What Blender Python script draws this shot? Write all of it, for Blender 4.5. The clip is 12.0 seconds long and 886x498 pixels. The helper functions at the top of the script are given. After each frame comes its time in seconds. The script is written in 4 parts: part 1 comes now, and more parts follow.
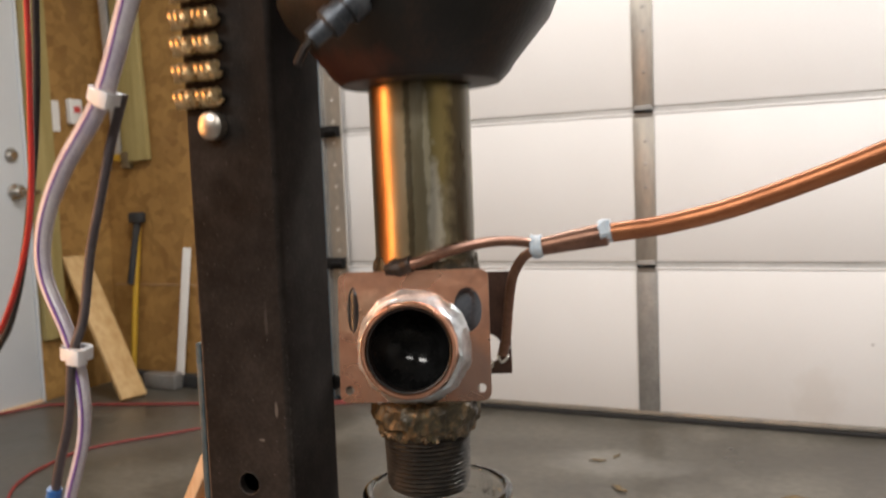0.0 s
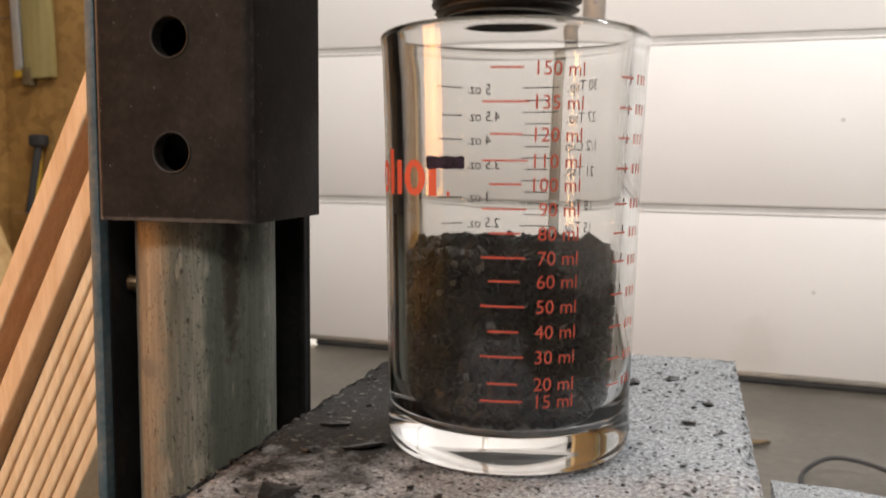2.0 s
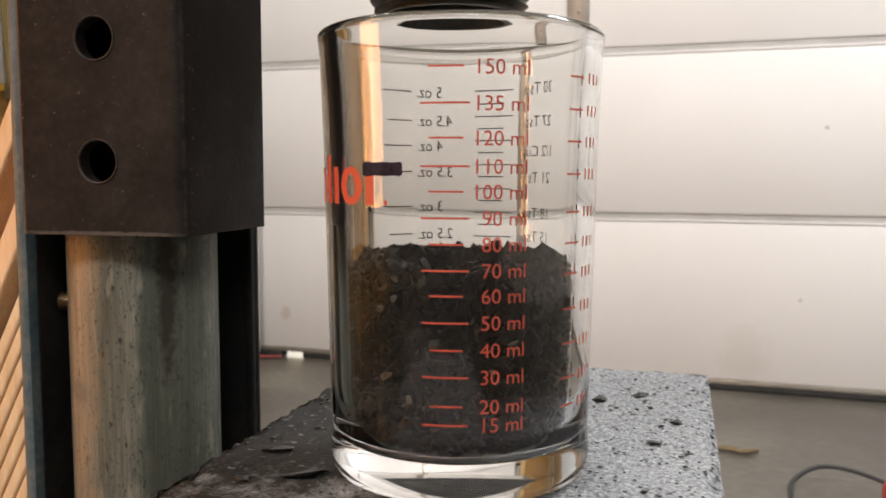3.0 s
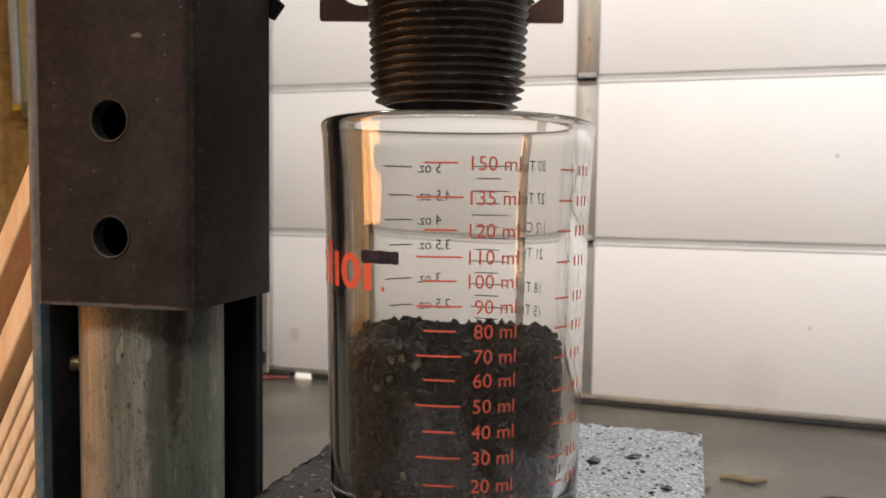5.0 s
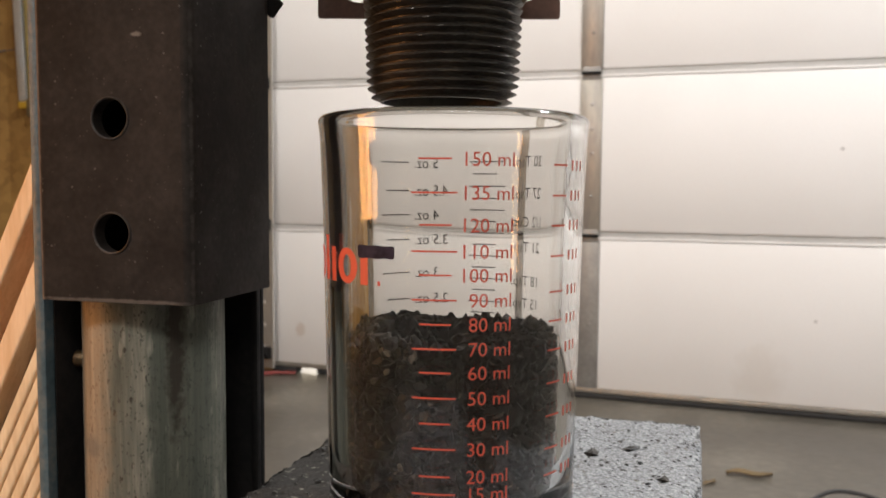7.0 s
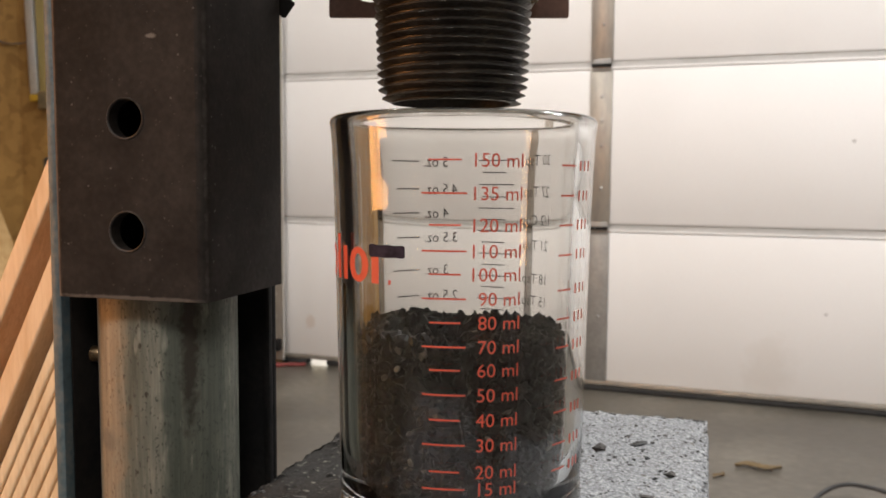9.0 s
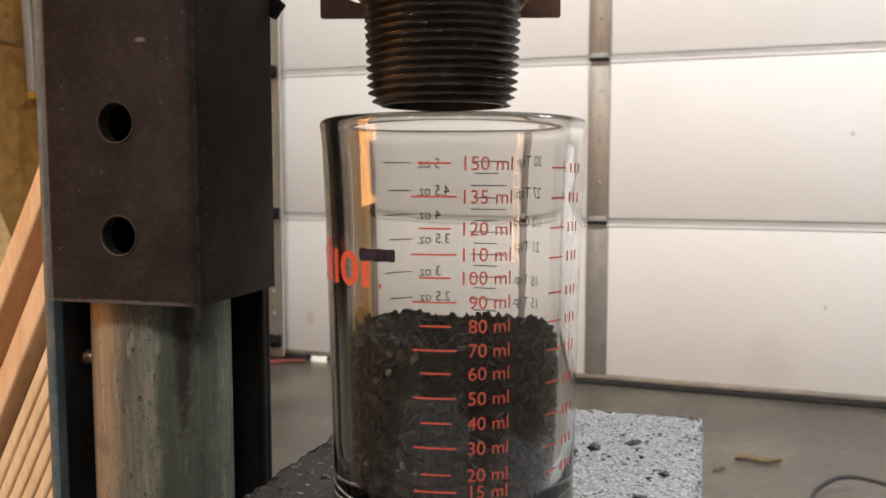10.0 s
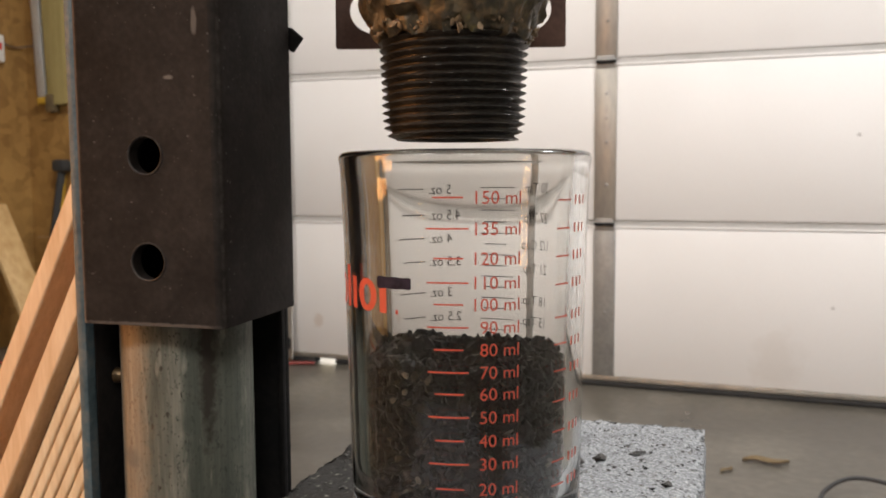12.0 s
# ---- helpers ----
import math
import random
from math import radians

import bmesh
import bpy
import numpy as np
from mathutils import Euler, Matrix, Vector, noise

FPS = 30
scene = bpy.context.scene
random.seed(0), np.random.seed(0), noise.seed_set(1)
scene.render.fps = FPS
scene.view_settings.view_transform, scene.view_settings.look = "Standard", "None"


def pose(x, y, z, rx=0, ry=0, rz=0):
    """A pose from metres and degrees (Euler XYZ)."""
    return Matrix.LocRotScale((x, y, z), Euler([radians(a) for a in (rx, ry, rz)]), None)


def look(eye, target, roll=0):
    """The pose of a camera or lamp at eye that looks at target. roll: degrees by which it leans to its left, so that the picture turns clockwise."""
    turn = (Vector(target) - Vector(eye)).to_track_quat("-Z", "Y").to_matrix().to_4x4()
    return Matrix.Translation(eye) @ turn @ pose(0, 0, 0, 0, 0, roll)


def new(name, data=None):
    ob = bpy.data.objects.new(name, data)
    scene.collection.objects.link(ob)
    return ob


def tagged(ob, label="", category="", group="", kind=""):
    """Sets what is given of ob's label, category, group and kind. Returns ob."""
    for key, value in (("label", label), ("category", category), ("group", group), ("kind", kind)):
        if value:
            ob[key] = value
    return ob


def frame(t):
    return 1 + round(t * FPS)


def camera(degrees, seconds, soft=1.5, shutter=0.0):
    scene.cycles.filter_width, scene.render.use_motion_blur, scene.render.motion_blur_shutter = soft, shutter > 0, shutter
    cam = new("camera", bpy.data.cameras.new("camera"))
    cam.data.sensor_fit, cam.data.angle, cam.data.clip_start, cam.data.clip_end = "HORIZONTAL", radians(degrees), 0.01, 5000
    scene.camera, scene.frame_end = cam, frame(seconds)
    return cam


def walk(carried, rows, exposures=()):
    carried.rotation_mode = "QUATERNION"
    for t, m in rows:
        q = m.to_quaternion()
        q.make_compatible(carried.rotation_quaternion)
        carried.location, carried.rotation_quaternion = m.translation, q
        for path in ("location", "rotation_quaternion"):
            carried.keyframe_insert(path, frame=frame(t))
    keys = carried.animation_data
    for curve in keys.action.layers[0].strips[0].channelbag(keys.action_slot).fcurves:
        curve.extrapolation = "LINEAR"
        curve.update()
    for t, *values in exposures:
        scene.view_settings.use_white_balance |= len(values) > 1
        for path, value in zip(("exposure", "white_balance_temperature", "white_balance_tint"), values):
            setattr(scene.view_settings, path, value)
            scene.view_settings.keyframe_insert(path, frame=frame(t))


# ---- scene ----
cam = camera(54.7, 12.0, soft=1.7, shutter=0.4)
cam.data.dof.use_dof, cam.data.dof.focus_distance, cam.data.dof.aperture_fstop = True, 0.215, 44.0
PATH = [
    (0, (0.196, 0.005, 0.862), (-0.639, 1.816, 0.708), -2.3),
    (0.5, (0.159, 0.076, 0.833), (-0.712, 1.861, 0.597), -0.5),
    (0.8, (0.146, 0.086, 0.812), (-0.705, 1.883, 0.595), 0.4),
    (1, (0.137, 0.091, 0.795), (-0.665, 1.906, 0.543), 0.4),
    (1.4, (0.111, 0.094, 0.738), (-0.706, 1.908, 0.532), 0.4),
    (1.5, (0.103, 0.105, 0.725), (-0.673, 1.939, 0.54), 0.0),
    (2, (0.084, 0.136, 0.687), (-0.574, 2.014, 0.486), 0.6),
    (2.2, (0.082, 0.141, 0.683), (-0.569, 2.022, 0.489), 0.5),
    (2.5, (0.085, 0.149, 0.688), (-0.559, 2.034, 0.503), -0.0),
    (3, (0.09, 0.153, 0.686), (-0.546, 2.041, 0.511), 0.1),
    (3.5, (0.093, 0.156, 0.695), (-0.539, 2.046, 0.535), 0.2),
    (5.5, (0.097, 0.145, 0.702), (-0.57, 2.026, 0.573), 0.7),
    (6, (0.099, 0.147, 0.7), (-0.567, 2.027, 0.56), 0.5),
    (6.5, (0.1, 0.146, 0.702), (-0.568, 2.026, 0.561), 0.5),
    (7, (0.099, 0.145, 0.702), (-0.573, 2.023, 0.559), 0.4),
    (9, (0.1, 0.142, 0.704), (-0.592, 2.011, 0.542), 0.4),
    (9.5, (0.101, 0.14, 0.705), (-0.592, 2.008, 0.534), 0.3),
    (10, (0.102, 0.143, 0.706), (-0.589, 2.011, 0.532), 0.0),
    (10.5, (0.101, 0.142, 0.705), (-0.589, 2.011, 0.527), -0.0),
    (11, (0.101, 0.141, 0.705), (-0.595, 2.007, 0.529), 0.1),
    (11.5, (0.103, 0.141, 0.708), (-0.596, 2.006, 0.532), -0.1),
    (12, (0.105, 0.131, 0.714), (-0.602, 1.994, 0.541), -0.3),
]
walk(cam, [(t, look(eye, target, roll)) for t, eye, target, roll in PATH])

# world, daylight outside, unseen shop lamps and warm side light
world = bpy.data.worlds.new("world")
scene.world = world
world.use_nodes = True
wn = world.node_tree
sky = wn.nodes.new("ShaderNodeTexSky")
sky.sky_type, sky.sun_disc = "NISHITA", False
sky.sun_elevation, sky.sun_rotation = radians(21), radians(-18)
wn.links.new(sky.outputs[0], wn.nodes["Background"].inputs[0])
wn.nodes["Background"].inputs[1].default_value = 0.12


def area_lamp(name, eye, target, sx, sy, watts, colour):
    data = bpy.data.lights.new(name, "AREA")
    data.shape, data.size, data.size_y, data.energy, data.color = "RECTANGLE", sx, sy, watts, colour
    lamp = new(name, data)
    lamp.matrix_world = look(eye, target)
    return lamp


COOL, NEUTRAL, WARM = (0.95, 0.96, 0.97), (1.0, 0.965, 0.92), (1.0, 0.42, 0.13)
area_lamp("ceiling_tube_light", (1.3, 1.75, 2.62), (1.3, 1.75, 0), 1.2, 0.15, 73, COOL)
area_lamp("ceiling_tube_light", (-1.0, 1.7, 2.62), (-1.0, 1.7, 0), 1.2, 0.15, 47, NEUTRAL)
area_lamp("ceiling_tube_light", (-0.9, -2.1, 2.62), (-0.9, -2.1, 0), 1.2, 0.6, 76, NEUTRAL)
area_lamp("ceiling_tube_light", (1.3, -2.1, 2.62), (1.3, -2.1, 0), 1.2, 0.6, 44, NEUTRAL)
# unseen warm source at the left, added for the orange streaks on glass
area_lamp("warm_side_light", (-0.95, -0.22, 1.05), (-0.05, 0.33, 0.75), 0.24, 0.95, 10, WARM)
sun = new("sun", bpy.data.lights.new("sun", "SUN"))
sun.data.energy, sun.data.angle, sun.data.color = 4.0, radians(0.5), (1.0, 0.95, 0.88)
sun.matrix_world = look((-0.3, 0.9, 0.36), (0, 0, 0))


# materials
def mat(name, c1, c2=None, rough=0.5, metal=0.0, scale=8.0, fine=120.0, bump=0.1, stretch=(1, 1, 1), c3=None, contrast=0.25, rvar=0.12, spec=0.5, deep=0.4):
    """Two scales of noise between two or three colours, with fine relief."""
    m = bpy.data.materials.new(name)
    m.use_nodes = True
    t = m.node_tree
    n, l = t.nodes, t.links
    b = n["Principled BSDF"]
    c2 = c2 or tuple(v * 0.8 for v in c1)
    co = n.new("ShaderNodeTexCoord")
    mp = n.new("ShaderNodeMapping")
    mp.inputs["Scale"].default_value = stretch
    l.new(co.outputs["Object"], mp.inputs[0])
    n1, n2 = n.new("ShaderNodeTexNoise"), n.new("ShaderNodeTexNoise")
    for q, s, d in ((n1, scale, 5), (n2, fine, 3)):
        q.inputs["Scale"].default_value, q.inputs["Detail"].default_value = s, d
        l.new(mp.outputs[0], q.inputs["Vector"])
    mix = n.new("ShaderNodeMath")
    mix.operation = "MULTIPLY_ADD"
    mix.inputs[1].default_value = 0.35
    l.new(n2.outputs[0], mix.inputs[0])
    half = n.new("ShaderNodeMath")
    half.operation = "MULTIPLY"
    half.inputs[1].default_value = 0.65
    l.new(n1.outputs[0], half.inputs[0])
    l.new(half.outputs[0], mix.inputs[2])
    r = n.new("ShaderNodeValToRGB")
    e = r.color_ramp.elements
    e[0].position, e[1].position = 0.5 - contrast / 2, 0.5 + contrast / 2
    e[0].color, e[1].color = (*c1, 1), (*(c3 or c2), 1)
    if c3:
        k = r.color_ramp.elements.new(0.5)
        k.color = (*c2, 1)
    l.new(mix.outputs[0], r.inputs[0])
    l.new(r.outputs[0], b.inputs["Base Color"])
    rr = n.new("ShaderNodeMapRange")
    rr.inputs["To Min"].default_value, rr.inputs["To Max"].default_value = max(0.02, rough - rvar), min(1, rough + rvar)
    l.new(n1.outputs[0], rr.inputs[0])
    l.new(rr.outputs[0], b.inputs["Roughness"])
    b.inputs["Metallic"].default_value = metal
    b.inputs["Specular IOR Level"].default_value = spec
    if bump:
        bp = n.new("ShaderNodeBump")
        bp.inputs["Strength"].default_value, bp.inputs["Distance"].default_value = bump, deep / fine
        l.new(n2.outputs[0], bp.inputs["Height"])
        l.new(bp.outputs[0], b.inputs["Normal"])
    return m


def osb_material():
    """Strand board: overlapping flakes of many tans, laid every way."""
    m = mat("strand_board", (0.22, 0.111, 0.030), (0.38, 0.213, 0.060), 0.6, 0, 3.0, 160, 0.15)
    t = m.node_tree
    n, l = t.nodes, t.links
    b = n["Principled BSDF"]
    old = b.inputs["Base Color"].links[0].from_socket
    co = n.new("ShaderNodeTexCoord")
    warp = n.new("ShaderNodeTexNoise")
    warp.inputs["Scale"].default_value = 9
    l.new(co.outputs["Object"], warp.inputs["Vector"])
    add = n.new("ShaderNodeVectorMath")
    add.operation = "MULTIPLY_ADD"
    add.inputs[1].default_value = (0.07, 0.07, 0.07)
    l.new(warp.outputs[1], add.inputs[0])
    l.new(co.outputs["Object"], add.inputs[2])
    v = n.new("ShaderNodeTexVoronoi")
    v.inputs["Scale"].default_value = 26
    l.new(add.outputs[0], v.inputs["Vector"])
    hsv = n.new("ShaderNodeSeparateColor")
    l.new(v.outputs["Color"], hsv.inputs[0])
    ramp = n.new("ShaderNodeValToRGB")
    ramp.color_ramp.elements[0].color, ramp.color_ramp.elements[1].color = (0.18, 0.088, 0.022, 1), (0.41, 0.232, 0.070, 1)
    l.new(hsv.outputs[0], ramp.inputs[0])
    mx = n.new("ShaderNodeMix")
    mx.data_type = "RGBA"
    mx.inputs[0].default_value = 0.5
    l.new(old, mx.inputs[6])
    l.new(ramp.outputs[0], mx.inputs[7])
    l.new(mx.outputs[2], b.inputs["Base Color"])
    return m


def glass_material():
    m = bpy.data.materials.new("clear_glass")
    m.use_nodes = True
    b = m.node_tree.nodes["Principled BSDF"]
    b.inputs["Base Color"].default_value = (0.93, 0.93, 0.915, 1)
    b.inputs["Roughness"].default_value = 0.0
    b.inputs["IOR"].default_value = 1.5
    b.inputs["Transmission Weight"].default_value = 1.0
    return m


def ragged_patch(m, place, size, colour, most, grain=90, lo=1.35, hi=2.0):
    """A patch of colour with a ragged edge, of its own place and shape; serves stains, wear and painted light."""
    t = m.node_tree
    n, l = t.nodes, t.links
    b = n["Principled BSDF"]
    old = b.inputs["Base Color"].links[0].from_socket
    co, mp, nz = n.new("ShaderNodeTexCoord"), n.new("ShaderNodeMapping"), n.new("ShaderNodeTexNoise")
    mp.inputs["Location"].default_value = [-p / q for p, q in zip(place, size)]
    mp.inputs["Scale"].default_value = [1 / q for q in size]
    l.new(co.outputs["Object"], mp.inputs[0])
    nz.inputs["Scale"].default_value, nz.inputs["Detail"].default_value = grain, 6
    l.new(co.outputs["Object"], nz.inputs["Vector"])
    ln = n.new("ShaderNodeVectorMath")
    ln.operation = "LENGTH"
    l.new(mp.outputs[0], ln.inputs[0])
    ad = n.new("ShaderNodeMath")
    ad.operation = "MULTIPLY_ADD"
    ad.inputs[1].default_value = 1.5
    l.new(nz.outputs[0], ad.inputs[0])
    l.new(ln.outputs["Value"], ad.inputs[2])
    rp = n.new("ShaderNodeMapRange")
    rp.inputs["From Min"].default_value, rp.inputs["From Max"].default_value = lo, hi
    rp.inputs["To Min"].default_value, rp.inputs["To Max"].default_value = most, 0.0
    l.new(ad.outputs[0], rp.inputs[0])
    mx = n.new("ShaderNodeMix")
    mx.data_type = "RGBA"
    mx.inputs[7].default_value = (*colour, 1)
    l.new(rp.outputs[0], mx.inputs[0])
    l.new(old, mx.inputs[6])
    l.new(mx.outputs[2], b.inputs["Base Color"])


def specks(m, colour, scale, size, share):
    """Small chips and pits: a share of the cells of a fine cell pattern shows another colour at its middle."""
    t = m.node_tree
    n, l = t.nodes, t.links
    b = n["Principled BSDF"]
    old = b.inputs["Base Color"].links[0].from_socket
    co, vo, sep = n.new("ShaderNodeTexCoord"), n.new("ShaderNodeTexVoronoi"), n.new("ShaderNodeSeparateColor")
    vo.inputs["Scale"].default_value = scale
    l.new(co.outputs["Object"], vo.inputs["Vector"])
    l.new(vo.outputs["Color"], sep.inputs[0])
    a, c, d = (n.new("ShaderNodeMath") for _ in range(3))
    a.operation, c.operation, d.operation = "LESS_THAN", "LESS_THAN", "MULTIPLY"
    a.inputs[1].default_value, c.inputs[1].default_value = size, share
    l.new(vo.outputs["Distance"], a.inputs[0])
    l.new(sep.outputs[0], c.inputs[0])
    l.new(a.outputs[0], d.inputs[0])
    l.new(c.outputs[0], d.inputs[1])
    mx = n.new("ShaderNodeMix")
    mx.data_type = "RGBA"
    mx.inputs[7].default_value = (*colour, 1)
    l.new(d.outputs[0], mx.inputs[0])
    l.new(old, mx.inputs[6])
    l.new(mx.outputs[2], b.inputs["Base Color"])


def pitting(m, colour, scale, stretch, lo, hi):
    """Irregular small pits or scuffs where a fine noise rises over a level."""
    t = m.node_tree
    n, l = t.nodes, t.links
    b = n["Principled BSDF"]
    old = b.inputs["Base Color"].links[0].from_socket
    co, mp, nz, rp = n.new("ShaderNodeTexCoord"), n.new("ShaderNodeMapping"), n.new("ShaderNodeTexNoise"), n.new("ShaderNodeMapRange")
    mp.inputs["Scale"].default_value = stretch
    l.new(co.outputs["Object"], mp.inputs[0])
    l.new(mp.outputs[0], nz.inputs["Vector"])
    nz.inputs["Scale"].default_value, nz.inputs["Detail"].default_value = scale, 4
    rp.inputs["From Min"].default_value, rp.inputs["From Max"].default_value = lo, hi
    l.new(nz.outputs[0], rp.inputs[0])
    mx = n.new("ShaderNodeMix")
    mx.data_type = "RGBA"
    mx.inputs[7].default_value = (*colour, 1)
    l.new(rp.outputs[0], mx.inputs[0])
    l.new(old, mx.inputs[6])
    l.new(mx.outputs[2], b.inputs["Base Color"])


OSB, GLASS = osb_material(), glass_material()
DOOR_WHITE = mat("white_door_paint", (0.82, 0.80, 0.785), (0.76, 0.735, 0.715), 0.45, 0, 1.6, 260, 0.12, contrast=0.35)
SEAM = mat("door_joint", (0.50, 0.48, 0.46), (0.40, 0.39, 0.37), 0.6, 0, 5, 90)
GALV = mat("galvanised_steel", (0.50, 0.46, 0.40), (0.36, 0.34, 0.31), 0.42, 0.75, 14, 90, 0.05, (1, 1, 0.3))
DARK_GALV = mat("dull_galvanised_steel", (0.36, 0.35, 0.33), (0.26, 0.25, 0.24), 0.5, 0.6, 12, 90, 0.05)
RUBBER = mat("black_rubber", (0.02, 0.02, 0.021), (0.035, 0.034, 0.033), 0.7, 0, 20, 200)
CONCRETE_FLOOR = mat("concrete_floor", (0.045, 0.040, 0.031), (0.086, 0.077, 0.062), 0.36, 0, 3.2, 38, 0.06, c3=(0.145, 0.131, 0.108), contrast=0.36, rvar=0.2)
PLASTER = mat("wall_board", (0.62, 0.59, 0.55), (0.56, 0.53, 0.49), 0.8, 0, 2, 80)
GREY_WALL = mat("grey_wall_for_reflections", (0.17, 0.165, 0.16), (0.13, 0.127, 0.12), 0.8, 0, 2, 80)
ENTRY = mat("entry_door_paint", (0.64, 0.66, 0.68), (0.58, 0.60, 0.62), 0.4, 0, 2, 120, 0.04)
TREATED = mat("treated_lumber", (0.30, 0.235, 0.085), (0.40, 0.32, 0.13), 0.65, 0, 5, 60, 0.15, (6, 6, 0.6))
PINE = mat("pine_board", (0.62, 0.42, 0.20), (0.48, 0.29, 0.115), 0.6, 0, 8, 60, 0.12, (5, 5, 0.6))
LUMBER = mat("planed_lumber", (0.78, 0.56, 0.36), (0.64, 0.42, 0.24), 0.55, 0, 30, 160, 0.15, (5, 5, 0.7))
LUMBER_PALE = mat("pale_lumber", (0.78, 0.62, 0.42), (0.62, 0.45, 0.27), 0.55, 0, 25, 160, 0.15, (5, 5, 0.7))
LUMBER_DARK = mat("dark_lumber", (0.46, 0.31, 0.18), (0.36, 0.23, 0.125), 0.65, 0, 25, 160, 0.15, (5, 5, 0.7))
BLACK_STEEL = mat("black_oxide_steel", (0.0155, 0.0128, 0.0114), (0.0265, 0.0223, 0.0200), 0.62, 0.0, 70, 520, 0.14, c3=(0.043, 0.0362, 0.0322), contrast=0.5, spec=0.03)
PIPE_STEEL = mat("old_zinc_pipe", (0.082, 0.090, 0.073), (0.150, 0.153, 0.127), 0.5, 0.25, 130, 900, 0.9, (1, 1, 0.06), c3=(0.30, 0.285, 0.23), contrast=0.34, deep=0.3, spec=0.25)
PITS = (0.085, 0.083, 0.070)
BLUE_STEEL = mat("worn_blue_paint", (0.020, 0.042, 0.056), (0.055, 0.095, 0.118), 0.5, 0.1, 90, 500, 0.3, c3=(0.15, 0.155, 0.148), contrast=0.42)
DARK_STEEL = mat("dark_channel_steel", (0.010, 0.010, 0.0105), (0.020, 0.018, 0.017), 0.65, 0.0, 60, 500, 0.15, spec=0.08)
THREAD = mat("oiled_black_pipe", (0.028, 0.025, 0.023), (0.062, 0.056, 0.049), 0.38, 0.5, 140, 700, 0.5, c3=(0.15, 0.12, 0.09), contrast=0.5)
COPPER = mat("copper_plate", (0.85, 0.51, 0.36), (0.77, 0.40, 0.26), 0.28, 0.92, 34, 110, 0.6, c3=(0.44, 0.23, 0.165), contrast=0.5, deep=0.10)
COPPER_DARK = mat("tarnished_copper", (0.085, 0.050, 0.042), (0.150, 0.085, 0.065), 0.42, 0.7, 60, 600, 0.06)
COPPER_TUBE = mat("copper_tube", (0.50, 0.205, 0.095), (0.34, 0.13, 0.062), 0.42, 0.85, 40, 500, 0.06, contrast=0.4)
BROWN_TUBE = mat("oxidised_copper_tube", (0.20, 0.105, 0.075), (0.32, 0.17, 0.115), 0.38, 0.8, 70, 500, 0.06)
SOLDER = mat("solder", (0.78, 0.80, 0.82), (0.55, 0.57, 0.58), 0.36, 0.65, 160, 700, 0.4)
TAPE = mat("blue_white_tape", (0.50, 0.62, 0.74), (0.72, 0.76, 0.80), 0.6, 0, 300, 900, 0.3)
BRAZE = mat("scorched_braze", (0.022, 0.018, 0.013), (0.070, 0.054, 0.030), 0.40, 0.2, 130, 420, 0.7, c3=(0.26, 0.165, 0.08), contrast=0.40, spec=0.5)
pitting(BRAZE, (0.15, 0.12, 0.04), 150, (1, 1, 1), 0.62, 0.70)
CRUST = mat("tan_flux_crust", (0.12, 0.075, 0.038), (0.30, 0.205, 0.115), 0.5, 0, 240, 900, 0.6)
COLUMN = mat("heat_tint_and_shine_steel", (0.19, 0.14, 0.075), (0.33, 0.29, 0.19), 0.30, 0.95, 60, 38, 0.6, (1, 1, 0.22), c3=(0.62, 0.59, 0.48), contrast=0.34, rvar=0.08, deep=0.04)
VESSEL = mat("sooty_iron", (0.008, 0.0075, 0.007), (0.017, 0.015, 0.0135), 0.45, 0.3, 40, 500, 0.25, c3=(0.050, 0.029, 0.022), contrast=0.5)
VALVE = mat("grey_fitting", (0.06, 0.07, 0.085), (0.15, 0.165, 0.19), 0.35, 0.7, 80, 600)
ROPE = mat("brassy_twisted_cord", (0.46, 0.34, 0.18), (0.70, 0.56, 0.34), 0.3, 0.85, 300, 1500, 0.3)
BOLT = mat("zinc_bolt", (0.58, 0.54, 0.48), (0.44, 0.41, 0.37), 0.35, 0.9, 200, 900)
CLEAR_HOSE = mat("cloudy_clear_hose", (0.52, 0.47, 0.56), (0.70, 0.66, 0.68), 0.22, 0, 60, 600)
PURPLE = mat("purple_stripe", (0.20, 0.10, 0.35), (0.26, 0.14, 0.40), 0.4, 0, 60, 600, 0)
CABLE_DARK = mat("dark_cable", (0.055, 0.045, 0.05), (0.085, 0.07, 0.075), 0.45, 0, 60, 600)
CABLE_RED = mat("red_cable", (0.55, 0.035, 0.03), (0.42, 0.025, 0.022), 0.4, 0, 60, 600)
DULL_RED = mat("dirty_red_rubber", (0.24, 0.035, 0.03), (0.17, 0.028, 0.024), 0.55, 0, 30, 300)
CABLE_BLUE = mat("blue_sleeve", (0.03, 0.13, 0.40), (0.04, 0.16, 0.46), 0.4, 0, 60, 600)
ZIP = mat("white_nylon", (0.80, 0.80, 0.82), (0.72, 0.72, 0.75), 0.4, 0, 60, 600)
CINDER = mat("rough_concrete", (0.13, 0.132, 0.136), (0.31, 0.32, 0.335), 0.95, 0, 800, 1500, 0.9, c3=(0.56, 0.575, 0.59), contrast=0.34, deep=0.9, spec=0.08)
CHAR = mat("charcoal", (0.004, 0.0037, 0.0034), (0.011, 0.0098, 0.0088), 0.42, 0, 160, 1500, 0.6, c3=(0.042, 0.032, 0.024), contrast=0.5, spec=0.28)
CHAR_PALE = mat("ashy_charcoal", (0.08, 0.068, 0.052), (0.20, 0.18, 0.15), 0.6, 0, 260, 1500, 0.6)
INK_RED = mat("orange_red_ink", (0.56, 0.085, 0.048), (0.49, 0.075, 0.043), 0.5, 0, 60, 600, 0)
